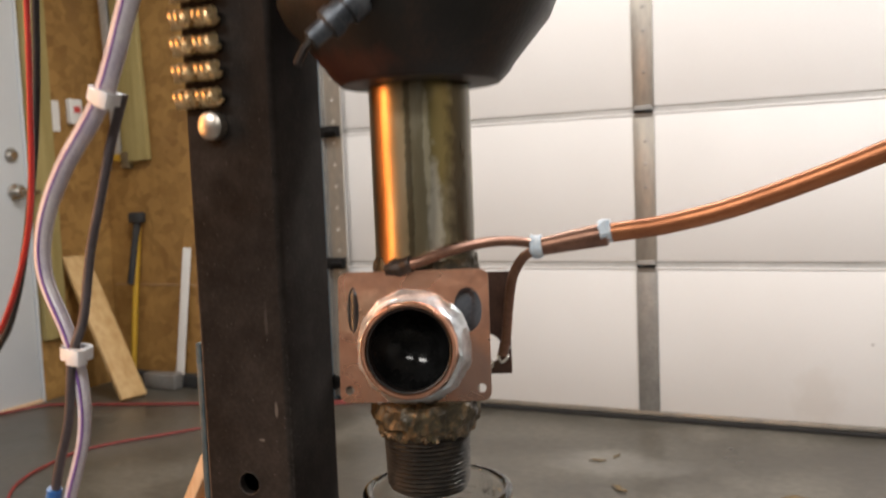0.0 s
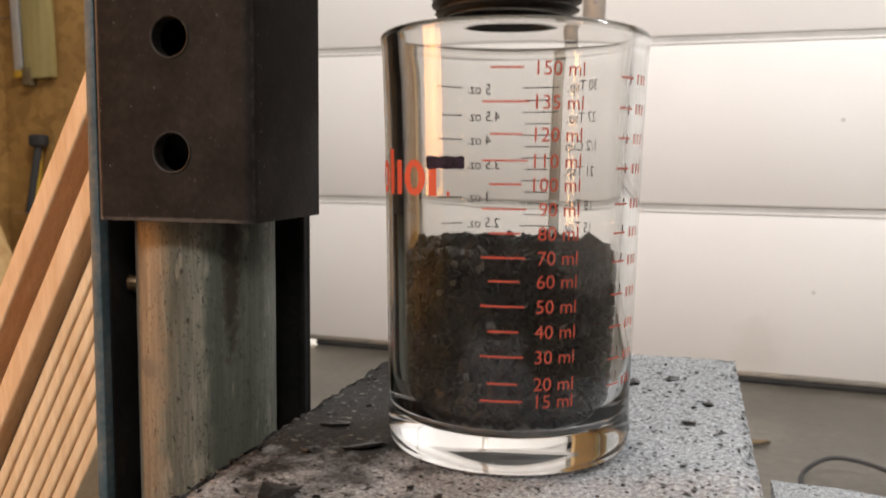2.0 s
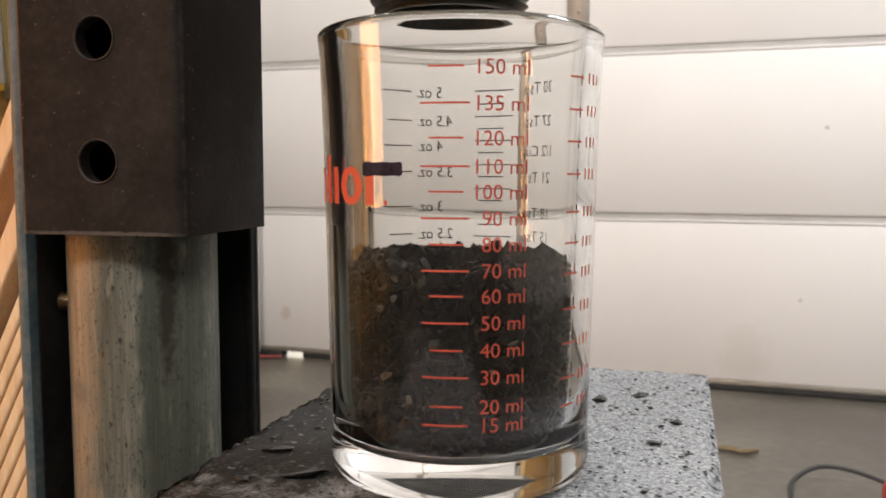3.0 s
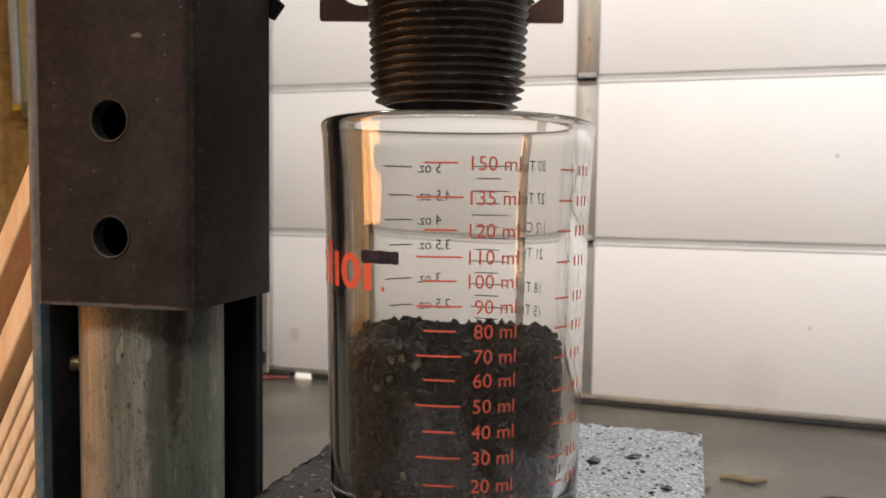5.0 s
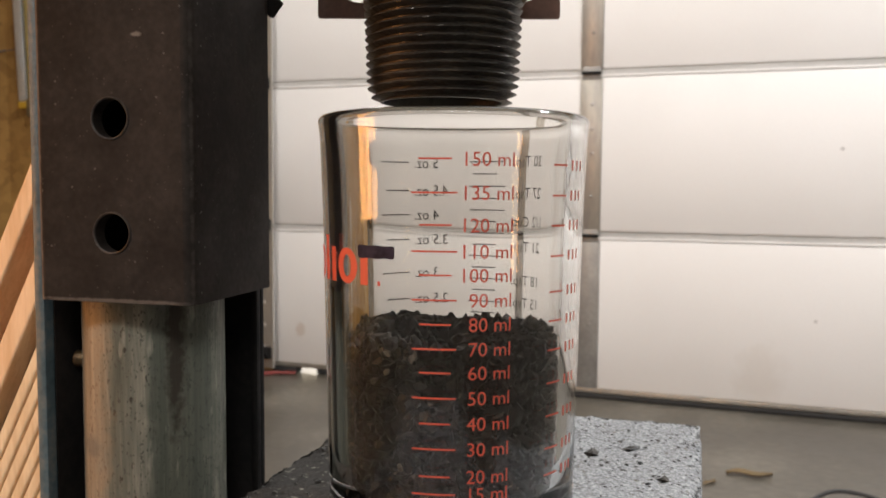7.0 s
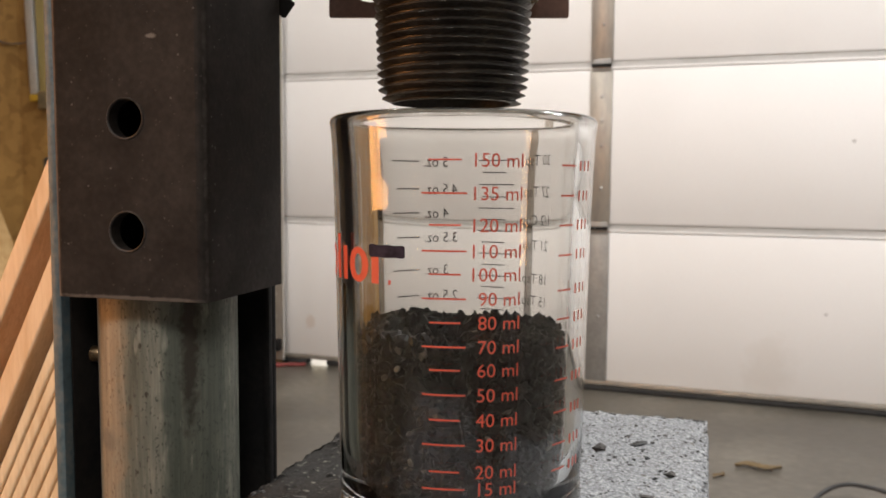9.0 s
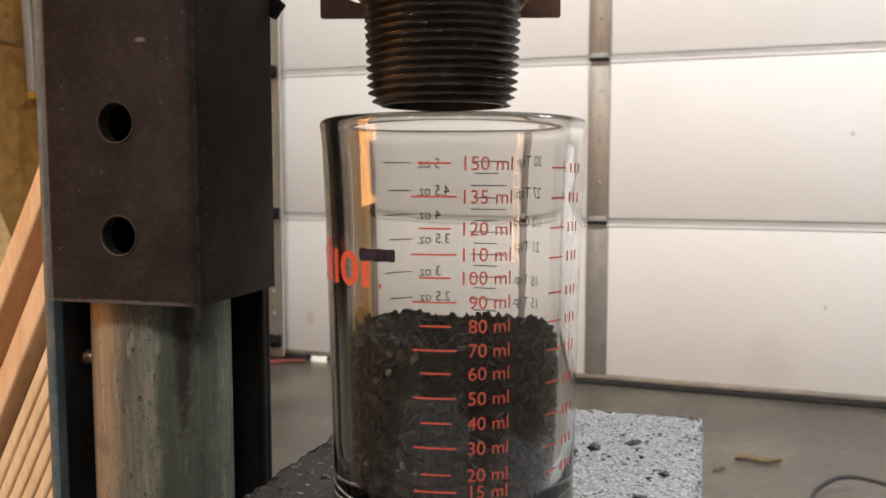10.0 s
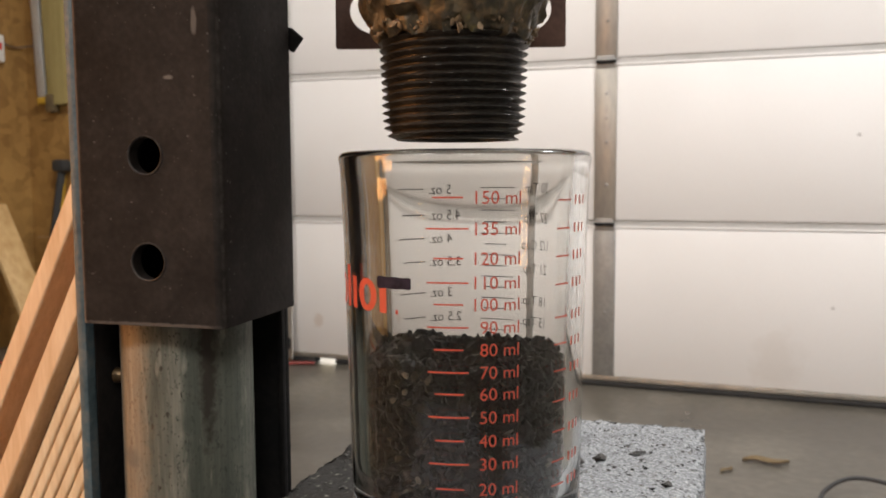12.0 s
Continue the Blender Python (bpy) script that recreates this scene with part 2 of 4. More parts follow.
INK_BLACK = mat("black_ink", (0.035, 0.03, 0.03), (0.05, 0.045, 0.045), 0.5, 0, 60, 600, 0)
MARKER = mat("purple_black_marker", (0.014, 0.011, 0.018), (0.034, 0.027, 0.042), 0.7, 0, 400, 900, 0, spec=0.1)
YELLOW = mat("yellow_handle", (0.55, 0.33, 0.03), (0.46, 0.27, 0.025), 0.45, 0, 20, 200)
CHROME = mat("satin_nickel", (0.55, 0.52, 0.48), (0.45, 0.43, 0.40), 0.25, 0.95, 30, 300)
PAPER = mat("paper", (0.78, 0.76, 0.73), (0.72, 0.70, 0.67), 0.8, 0, 10, 200)
RED_PRINT = mat("red_print", (0.60, 0.06, 0.05), (0.5, 0.05, 0.04), 0.6, 0, 30, 200, 0)
DRY_LEAF = mat("dry_leaf", (0.16, 0.11, 0.05), (0.10, 0.07, 0.035), 0.8, 0, 60, 300)
BLUE_CONDUIT = mat("blue_grey_edge", (0.10, 0.16, 0.22), (0.14, 0.19, 0.24), 0.4, 0.3, 20, 200)
GROUND = mat("pale_drive", (0.45, 0.44, 0.42), (0.38, 0.37, 0.35), 0.9, 0, 2, 40)
VIEW_GLASS = mat("dark_sight_glass", (0.0015, 0.0015, 0.0015), (0.006, 0.006, 0.006), 0.07, 0, 90, 600, 0, c3=(0.010, 0.010, 0.010), contrast=0.34, rvar=0.04, spec=0.2)
EDGE_GLINT = mat("hole_edge_glint", (0.010, 0.0085, 0.0075), (0.055, 0.048, 0.042), 0.55, 0.2, 300, 900, 0.2, contrast=0.3)
OLD_BRASS = mat("crusted_brass", (0.045, 0.030, 0.018), (0.20, 0.125, 0.06), 0.35, 0.7, 420, 1500, 0.6)


# block left of the glass: charcoal dirt, with shade painted into the same patch
ragged_patch(CINDER, (-0.040, 0.400, 0.61), (0.070, 0.100, 0.06), (0.017, 0.0143, 0.0112), 0.94, lo=1.5, hi=1.95)
specks(CINDER, (0.03, 0.028, 0.026), 620, 0.34, 0.16)
pitting(CINDER, (0.17, 0.16, 0.14), 420, (1, 1, 1), 0.62, 0.70)
pitting(CINDER, (0.04, 0.038, 0.035), 330, (1, 1, 1), 0.60, 0.70)
specks(BLACK_STEEL, (0.085, 0.078, 0.07), 420, 0.14, 0.09)
specks(BLACK_STEEL, (0.05, 0.044, 0.038), 900, 0.25, 0.10)
ragged_patch(BLACK_STEEL, (-0.064, 0.3335, 0.6705), (0.028, 0.004, 0.0006), (0.14, 0.12, 0.105), 0.6, 420)
pitting(PIPE_STEEL, PITS, 1150, (1, 1, 0.6), 0.58, 0.66)
pitting(PIPE_STEEL, (0.055, 0.050, 0.040), 520, (1, 1, 0.5), 0.65, 0.70)
# right third of the pipe: greenish tone with its shading painted in
ragged_patch(PIPE_STEEL, (-0.0560, 0.352, 0.62), (0.0075, 0.02, 0.20), (0.070, 0.082, 0.066), 0.65, 160)
pitting(PIPE_STEEL, (0.30, 0.285, 0.235), 260, (1, 1, 0.25), 0.60, 0.72)
# tan left band: the warm highlight put into the pipe's colour
ragged_patch(PIPE_STEEL, (-0.0835, 0.345, 0.640), (0.0085, 0.016, 0.075), (0.33, 0.235, 0.15), 0.4, 200)
ragged_patch(PIPE_STEEL, (-0.0572, 0.348, 0.656), (0.0019, 0.012, 0.026), (0.045, 0.038, 0.030), 0.95, 420)
ragged_patch(PIPE_STEEL, (-0.082, 0.345, 0.625), (0.0040, 0.012, 0.003), (0.12, 0.115, 0.105), 0.5, 220)
ragged_patch(BLACK_STEEL, (-0.0868, 0.332, 0.74), (0.0007, 0.003, 0.10), (0.16, 0.13, 0.105), 0.7, 420)
ragged_patch(BLACK_STEEL, (-0.0402, 0.336, 0.72), (0.0006, 0.0014, 0.10), (0.09, 0.08, 0.07), 0.6, 420)
ragged_patch(BLACK_STEEL, (-0.0470, 0.334, 0.757), (0.0008, 0.012, 0.004), (0.20, 0.18, 0.16), 0.5, 300)
ragged_patch(BLACK_STEEL, (-0.0560, 0.334, 0.742), (0.0016, 0.012, 0.0006), (0.20, 0.18, 0.16), 0.7, 300)
ragged_patch(BLACK_STEEL, (-0.0500, 0.334, 0.800), (0.0009, 0.012, 0.007), (0.10, 0.09, 0.08), 0.35, 300)
# column streaks: heat tint, plus reflections and a dark right edge in the colour
ragged_patch(COLUMN, (0.0100, 0.3470, 0.86), (0.0055, 0.012, 0.12), (0.80, 0.36, 0.13), 0.7, 120)
ragged_patch(COLUMN, (0.0190, 0.3445, 0.86), (0.0050, 0.012, 0.12), (0.66, 0.50, 0.28), 0.6, 160)
ragged_patch(COLUMN, (0.0242, 0.3450, 0.86), (0.0016, 0.010, 0.09), (0.09, 0.07, 0.04), 0.7, 220)
ragged_patch(COLUMN, (0.0375, 0.3526, 0.890), (0.0060, 0.014, 0.030), (0.34, 0.27, 0.10), 0.8, 150)
ragged_patch(COLUMN, (0.0340, 0.3497, 0.843), (0.0026, 0.010, 0.030), (0.80, 0.78, 0.68), 0.75, 180)
ragged_patch(COLUMN, (0.0318, 0.3480, 0.878), (0.0013, 0.010, 0.024), (0.80, 0.75, 0.55), 0.7, 220)
ragged_patch(COLUMN, (0.0425, 0.3640, 0.86), (0.0060, 0.012, 0.14), (0.07, 0.058, 0.040), 0.85, 150)
ragged_patch(VESSEL, (0.005, 0.325, 0.912), (0.03, 0.03, 0.008), (0.09, 0.032, 0.022), 0.7, 120)
# copper plate: greyer at the lower right, lighter orange at the upper left
ragged_patch(COPPER, (0.0520, 0.3450, 0.777), (0.015, 0.03, 0.014), (0.40, 0.31, 0.28), 0.6, 110)
ragged_patch(COPPER, (0.0060, 0.3300, 0.806), (0.014, 0.03, 0.010), (0.90, 0.58, 0.38), 0.5, 130)
ragged_patch(DOOR_WHITE, (0.14, 2.98, 0.12), (0.07, 0.1, 0.09), (0.50, 0.42, 0.33), 0.16, 22)
ragged_patch(DOOR_WHITE, (-1.485, 2.98, 0.165), (0.020, 0.1, 0.026), (0.50, 0.36, 0.26), 0.4, 90)
ragged_patch(DOOR_WHITE, (0.355, 2.98, 0.826), (0.006, 0.1, 0.006), (0.30, 0.27, 0.25), 0.6, 60)
ragged_patch(DOOR_WHITE, (0.30, 2.98, 0.30), (0.006, 0.1, 0.006), (0.30, 0.27, 0.25), 0.5, 60)
ragged_patch(CONCRETE_FLOOR, (-0.42, 2.50, 0.0), (0.20, 0.10, 0.1), (0.26, 0.245, 0.22), 0.35, 9)
ragged_patch(CONCRETE_FLOOR, (-1.1, 2.0, 0.0), (0.5, 0.3, 0.1), (0.06, 0.055, 0.048), 0.5, 4)
ragged_patch(CONCRETE_FLOOR, (0.5, 2.7, 0.0), (0.5, 0.2, 0.1), (0.06, 0.053, 0.045), 0.6, 5)
ragged_patch(CONCRETE_FLOOR, (-2.3, 2.2, 0.0), (0.5, 0.3, 0.1), (0.06, 0.055, 0.048), 0.5, 4)


# mesh helpers
def thing(name, place, label, category, group="", kind=""):
    ob = new(name)
    ob.location = place
    ob.empty_display_size = 0.02
    return tagged(ob, label, category, group, kind)


def mesh_of(name, bm, material, smooth=True, sharp=40):
    me = bpy.data.meshes.new(name)
    bmesh.ops.recalc_face_normals(bm, faces=bm.faces)
    lim = radians(sharp)
    for f in bm.faces:
        f.smooth = smooth
    for e in bm.edges:
        if len(e.link_faces) == 2 and e.calc_face_angle(0) > lim:
            e.smooth = False
    bm.to_mesh(me)
    bm.free()
    me.materials.append(material)
    return me


def part(name, bm, material, parent, label="", smooth=True):
    ob = new(name, mesh_of(name, bm, material, smooth))
    ob.parent = parent
    if parent.type == "EMPTY":
        ob.matrix_parent_inverse = Matrix.Translation(-parent.location)
    return tagged(ob, label)


def single(name, bm, material, label, category, group="", kind="", smooth=True):
    return tagged(new(name, mesh_of(name, bm, material, smooth)), label, category, group, kind)


def box(bm, x0, x1, y0, y1, z0, z1, bevel=0.0, seg=2, m=None):
    r = bmesh.ops.create_cube(bm, size=1)
    t = Matrix.Translation(((x0 + x1) / 2, (y0 + y1) / 2, (z0 + z1) / 2)) @ Matrix.Diagonal((x1 - x0, y1 - y0, z1 - z0, 1))
    bmesh.ops.transform(bm, matrix=(m @ t) if m else t, verts=r["verts"])
    if bevel:
        es = list({e for v in r["verts"] for e in v.link_edges})
        bmesh.ops.bevel(bm, geom=es, offset=bevel, segments=seg, profile=0.5, affect="EDGES")
    return bm


def boxed(*a, **k):
    return box(bmesh.new(), *a, **k)


def lathe(bm, prof, cx, cy, seg=64, m=None, closed=False):
    """Turns (radius, height) points round an upright axis."""
    rings = []
    for r, z in prof:
        ring = []
        for i in range(1 if r < 1e-7 else seg):
            a = 2 * math.pi * i / seg
            p = Vector((cx + r * math.cos(a), cy + r * math.sin(a), z))
            ring.append(bm.verts.new(m @ p if m else p))
        rings.append(ring)
    pairs = list(zip(rings, rings[1:])) + ([(rings[-1], rings[0])] if closed else [])
    for a, b in pairs:
        for i in range(seg):
            j = (i + 1) % seg
            q = [a[i % len(a)], a[j % len(a)], b[j % len(b)], b[i % len(b)]]
            q = list(dict.fromkeys(q))
            if len(q) > 2:
                bm.faces.new(q)
    return bm


def turned(prof, cx, cy, seg=64, m=None, closed=False):
    return lathe(bmesh.new(), prof, cx, cy, seg, m, closed)


def spline(pts, n=10):
    """A smooth line through the points."""
    p = [Vector(q) for q in pts]
    p = [2 * p[0] - p[1], *p, 2 * p[-1] - p[-2]]
    out = []
    for i in range(1, len(p) - 2):
        a, b, c, d = p[i - 1:i + 3]
        for k in range(n):
            t = k / n
            out.append(0.5 * (2 * b + (c - a) * t + (2 * a - 5 * b + 4 * c - d) * t * t + (3 * b - a - 3 * c + d) * t ** 3))
    out.append(p[-2])
    return out


def sweep(bm, line, r, seg=12):
    """A round rod along a line; r is a number or a function of 0..1."""
    rad = r if callable(r) else (lambda s: r)
    d0 = (line[1] - line[0]).normalized()
    side = d0.orthogonal().normalized()
    rings = []
    for i, p in enumerate(line):
        d = (line[min(i + 1, len(line) - 1)] - line[max(i - 1, 0)]).normalized()
        side = (side - d * side.dot(d)).normalized()
        up = d.cross(side)
        q = rad(i / (len(line) - 1))
        rings.append([bm.verts.new(p + q * (math.cos(a) * side + math.sin(a) * up)) for a in (2 * math.pi * k / seg for k in range(seg))])
    for a, b in zip(rings, rings[1:]):
        for i in range(seg):
            bm.faces.new((a[i], a[(i + 1) % seg], b[(i + 1) % seg], b[i]))
    bm.faces.new(rings[0][::-1])
    bm.faces.new(rings[-1])
    return bm


def rod(pts, r, n=10, seg=12):
    return sweep(bmesh.new(), spline(pts, n), r, seg)


def circle2(cx, cy, r, n=28):
    return [(cx + r * math.cos(2 * math.pi * i / n), cy + r * math.sin(2 * math.pi * i / n)) for i in range(n)]


def round_rect(w, h, r, n=6):
    out = []
    for sx, sy, a0 in ((1, 1, 0), (-1, 1, 90), (-1, -1, 180), (1, -1, 270)):
        for k in range(n + 1):
            a = radians(a0 + 90 * k / n)
            out.append((sx * (w / 2 - r) + r * math.cos(a), sy * (h / 2 - r) + r * math.sin(a)))
    return out


def pierced(loops, thick, m):
    """A flat plate with an outline and holes, given in its own x and z, that many metres thick towards +y, laid by m."""
    bm = bmesh.new()
    edges = []
    for loop in loops:
        vs = [bm.verts.new((x, 0, z)) for x, z in loop]
        edges += [bm.edges.new((a, b)) for a, b in zip(vs, vs[1:] + vs[:1])]
    bmesh.ops.triangle_fill(bm, use_beauty=True, use_dissolve=False, edges=edges)
    back = bmesh.ops.extrude_face_region(bm, geom=list(bm.faces))
    bmesh.ops.translate(bm, verts=[v for v in back["geom"] if isinstance(v, bmesh.types.BMVert)], vec=(0, thick, 0))
    bmesh.ops.transform(bm, matrix=m, verts=bm.verts)
    return bm


def bumpy(bm, amount, scale, seed=0.0):
    bm.normal_update()
    off = Vector((seed, seed * 2, -seed))
    for v in bm.verts:
        v.co += v.normal * amount * (noise.noise(v.co * scale + off) + 0.5 * noise.noise(v.co * scale * 2.7 + off))
    return bm


# setting
DOOR_Y, LEFT_X, RIGHT_X, BACK_Y, TOP_Z = 2.98, -2.88, 3.6, -2.4, 2.66
DX0, DX1 = -1.605, 3.31
single("floor", boxed(LEFT_X - 0.15, RIGHT_X + 0.15, BACK_Y - 0.15, DOOR_Y + 0.16, -0.12, 0.0), CONCRETE_FLOOR, "grey brown smooth concrete garage floor", "floor", kind="structure")
single("ground", boxed(-30, 30, DOOR_Y + 0.162, 60, -0.10, -0.004), GROUND, "pale concrete drive outside the garage", "ground", kind="structure")
single("ceiling", boxed(LEFT_X - 0.15, RIGHT_X + 0.15, BACK_Y - 0.15, DOOR_Y + 0.15, TOP_Z, TOP_Z + 0.1), PLASTER, "off-white garage ceiling", "ceiling", kind="structure")
single("wall_east", boxed(RIGHT_X, RIGHT_X + 0.15, BACK_Y - 0.15, DOOR_Y + 0.15, 0, TOP_Z), PLASTER, "off-white garage side wall", "wall", kind="structure")
# unseen back wall, kept dark to tone down reflections in glass and metal
single("wall_south", boxed(LEFT_X - 0.15, RIGHT_X, BACK_Y - 0.15, BACK_Y, 0, TOP_Z), GREY_WALL, "unseen garage back wall, dark grey to tone reflections", "wall", kind="structure")
bm = boxed(LEFT_X, DX0 - 0.001, DOOR_Y, DOOR_Y + 0.15, 0, TOP_Z)
box(bm, DX0 - 0.001, DX1 + 0.001, DOOR_Y, DOOR_Y + 0.15, 2.137, TOP_Z)
box(bm, DX1 + 0.001, RIGHT_X, DOOR_Y, DOOR_Y + 0.15, 0, TOP_Z)
single("wall_north", bm, OSB, "golden strand board wall beside the garage door", "wall", kind="structure")
bm = boxed(LEFT_X - 0.15, LEFT_X, 2.56, DOOR_Y + 0.15, 0, TOP_Z)
box(bm, LEFT_X - 0.15, LEFT_X, 1.68, 2.56, 2.06, TOP_Z)
box(bm, LEFT_X - 0.15, LEFT_X, BACK_Y, 1.68, 0, TOP_Z)
single("wall_west", bm, OSB, "golden strand board side wall", "wall", kind="structure")
# sheet joint and dark kerb at the foot of the strand board
single("trim", boxed(-2.86, -1.72, DOOR_Y - 0.004, DOOR_Y - 0.001, 0.452, 0.456), LUMBER_DARK, "dark joint between strand board sheets", "trim", kind="structure")
bm = boxed(-2.86, -1.80, DOOR_Y - 0.055, DOOR_Y - 0.002, 0, 0.055, 0.006)
single("baseboard", bumpy(bm, 0.004, 20), RUBBER, "dark dirty kerb along the foot of the wall", "baseboard", kind="structure")

# garage door of four steel sections
gdoor = thing("garage_door", (-0.4, DOOR_Y, 0), "white sectional steel garage door, closed", "garage door", kind="structure")
SEAMS = [0.022, 0.547, 1.078, 1.611, 2.144]
for z0, z1 in zip(SEAMS, SEAMS[1:]):
    bm = boxed(DX0, DX1, DOOR_Y, DOOR_Y + 0.045, z0 + 0.014, z1 - 0.014, 0.004)
    part("door_panel", bm, DOOR_WHITE, gdoor)
    if z1 < 2.1:
        part("joint_strip", boxed(DX0 + 0.001, DX1 - 0.001, DOOR_Y + 0.004, DOOR_Y + 0.04, z1 - 0.0135, z1 + 0.0135), SEAM, gdoor, "grey recessed joint between door sections")
        part("joint_lip", boxed(DX0 + 0.001, DX1 - 0.001, DOOR_Y - 0.001, DOOR_Y + 0.0035, z1 - 0.0125, z1 - 0.0050, 0.0015), DOOR_WHITE, gdoor)
part("bottom_retainer", boxed(DX0 + 0.001, DX1 - 0.002, DOOR_Y - 0.006, DOOR_Y + 0.046, 0.0205, 0.0355, 0.002), GALV, gdoor, "aluminium strip along the door's foot")
part("corner_seal", boxed(DX0 + 0.001, -1.50, DOOR_Y - 0.004, DOOR_Y + 0.040, 0.0005, 0.0200, 0.004), RUBBER, gdoor)
part("bottom_seal", boxed(-1.415, DX1, DOOR_Y - 0.004, DOOR_Y + 0.040, 0.0005, 0.0200, 0.004), RUBBER, gdoor, "black rubber weather seal")
for i, sx in enumerate((-0.401, 0.80, 2.0)):
    for z0, z1 in zip(SEAMS, SEAMS[1:]):
        low = z0 < 0.3
        st = part("stile", boxed(sx - 0.036, sx + 0.036, DOOR_Y - 0.006, DOOR_Y - 0.0005, z0 + 0.014, z1 - 0.014, 0.002), DARK_GALV if low else GALV, gdoor, "galvanised upright stiffener")
        for k in ([0.10, 0.18, 0.26, 0.40] if not low else [0.30]):
            part("screw_head", turned([(0, 0.0025), (0.004, 0.002), (0.006, 0)], 0, 0, 10, Matrix.Translation((sx + 0.004, DOOR_Y - 0.006, z0 + 0.53 - k)) @ pose(0, 0, 0, 90)), DARK_GALV, st)
    for z in SEAMS[1:4]:
        h = part("hinge", boxed(sx - 0.030, sx + 0.030, DOOR_Y - 0.0085, DOOR_Y - 0.0062, z - 0.020, z + 0.020, 0.001), DARK_GALV, gdoor, "galvanised hinge plate")
        part("hinge_pin", rod([(sx - 0.032, DOOR_Y - 0.011, z), (sx, DOOR_Y - 0.011, z), (sx + 0.032, DOOR_Y - 0.011, z)], 0.0055, 2), DARK_STEEL, h)
# upright track with punched slots, and jamb
track = thing("door_track", (-1.61, DOOR_Y, 0), "galvanised garage door track with punched holes", "door track", kind="structure")
holes = [circle2(0.0, 0.10 + 0.085 * i, 0.008, 10) for i in range(22)]
part("track_angle", pierced([[(-0.036, 0.02), (0.036, 0.02), (0.036, 2.0), (-0.036, 2.0)], *holes], 0.003, pose(-1.606, DOOR_Y - 0.055, 0)), GALV, track)
# added pale strip in place of the bright view through the holes
part("added_hole_strip", boxed(-1.642, -1.570, DOOR_Y - 0.05, DOOR_Y - 0.046, 0.02, 2.0), PAPER, track, "added pale strip that brightens the punched holes")
part("track_flange", boxed(-1.648, -1.643, DOOR_Y - 0.075, DOOR_Y - 0.002, 0.02, 2.0, 0.001), DARK_GALV, track)
for z in (0.08, 0.56, 1.08, 1.62):
    part("roller_bracket", boxed(-1.66, -1.575, DOOR_Y - 0.085, DOOR_Y - 0.056, z - 0.022, z + 0.022, 0.004), DARK_STEEL, track)
    part("roller", rod([(-1.62, DOOR_Y - 0.092, z), (-1.60, DOOR_Y - 0.092, z), (-1.572, DOOR_Y - 0.092, z)], 0.010, 2), DARK_STEEL, track)
single("trim", boxed(-1.682, -1.655, DOOR_Y - 0.04, DOOR_Y - 0.001, 0, 2.16, 0.002), BLUE_CONDUIT, "blue-grey edge strip beside the door track", "trim", kind="structure")
single("trim", boxed(-1.79, -1.684, DOOR_Y - 0.038, DOOR_Y - 0.001, 0.10, 2.2, 0.003), PINE, "pine jamb board beside the door track", "trim", kind="structure")

# side entry door
edoor = thing("door_1", (LEFT_X, 2.12, 0), "white painted side entry door, closed", "door", kind="structure")
part("door_leaf", boxed(LEFT_X - 0.05, LEFT_X - 0.004, 1.70, 2.545, 0.012, 2.03, 0.003), ENTRY, edoor)
part("door_frame", boxed(LEFT_X - 0.06, LEFT_X + 0.004, 2.5465, 2.5585, 0, 2.05, 0.002), ENTRY, edoor)
part("door_frame", boxed(LEFT_X - 0.06, LEFT_X + 0.004, 1.682, 1.698, 0, 2.05, 0.002), ENTRY, edoor)
part("threshold", boxed(LEFT_X - 0.1, LEFT_X + 0.01, 1.70, 2.545, 0.0005, 0.0115, 0.002), LUMBER, edoor)
mx = pose(LEFT_X, 2.485, 1.045, 0, 90, 0)
part("deadbolt", turned([(0, 0.018), (0.016, 0.018), (0.024, 0.010), (0.030, 0.004), (0.031, 0)], 0, 0, 24, mx), CHROME, edoor, "satin nickel deadbolt")
mx = pose(LEFT_X, 2.485, 0.895, 0, 90, 0)
kn = part("door_handle", turned([(0, 0.05), (0.018, 0.05), (0.026, 0.040), (0.022, 0.028), (0.012, 0.022), (0.012, 0.012), (0.031, 0.006), (0.032, 0)], 0, 0, 24, mx), CHROME, edoor, "satin nickel door handle")
part("lever", rod([(LEFT_X + 0.045, 2.485, 0.895), (LEFT_X + 0.05, 2.52, 0.893), (LEFT_X + 0.048, 2.565, 0.892)], 0.010, 4), CHROME, kn)
single("trim", boxed(LEFT_X, LEFT_X + 0.036, 2.562, 2.672, 0.262, 2.2, 0.004), TREATED, "greenish treated lumber post by the entry door", "trim", kind="structure")
single("wall_notice", boxed(LEFT_X, LEFT_X + 0.004, 2.676, 2.738, 1.152, 1.285), PAPER, "white paper notice pinned to strand board", "notice")
sw = thing("switch_box", (LEFT_X, 2.81, 1.18), "white wall switch box with red mark", "switch")
part("cover", boxed(LEFT_X, LEFT_X + 0.03, 2.775, 2.845, 1.185, 1.295, 0.006), PAPER, sw)
part("red_mark", boxed(LEFT_X + 0.030, LEFT_X + 0.032, 2.795, 2.830, 1.235, 1.262), RED_PRINT, sw, "red printed mark")
single("bell_wire", rod([(LEFT_X + 0.01, 2.845, 1.27), (LEFT_X + 0.012, 2.90, 1.255), (LEFT_X + 0.02, 2.955, 1.262), (-2.80, 2.965, 1.268), (-2.70, 2.972, 1.262)], 0.003, 6, 6), CABLE_DARK, "thin dark cord along the strand board", "cord")

# things along the wall
v = Vector((-0.37, 0.075, 0.59))
mx = Matrix.Translation((-2.505, 2.685, 0.010)) @ v.to_track_quat("Z", "X").to_matrix().to_4x4()
bm = boxed(-0.012, 0.012, -0.060, 0.060, 0, 0.70, 0.003)
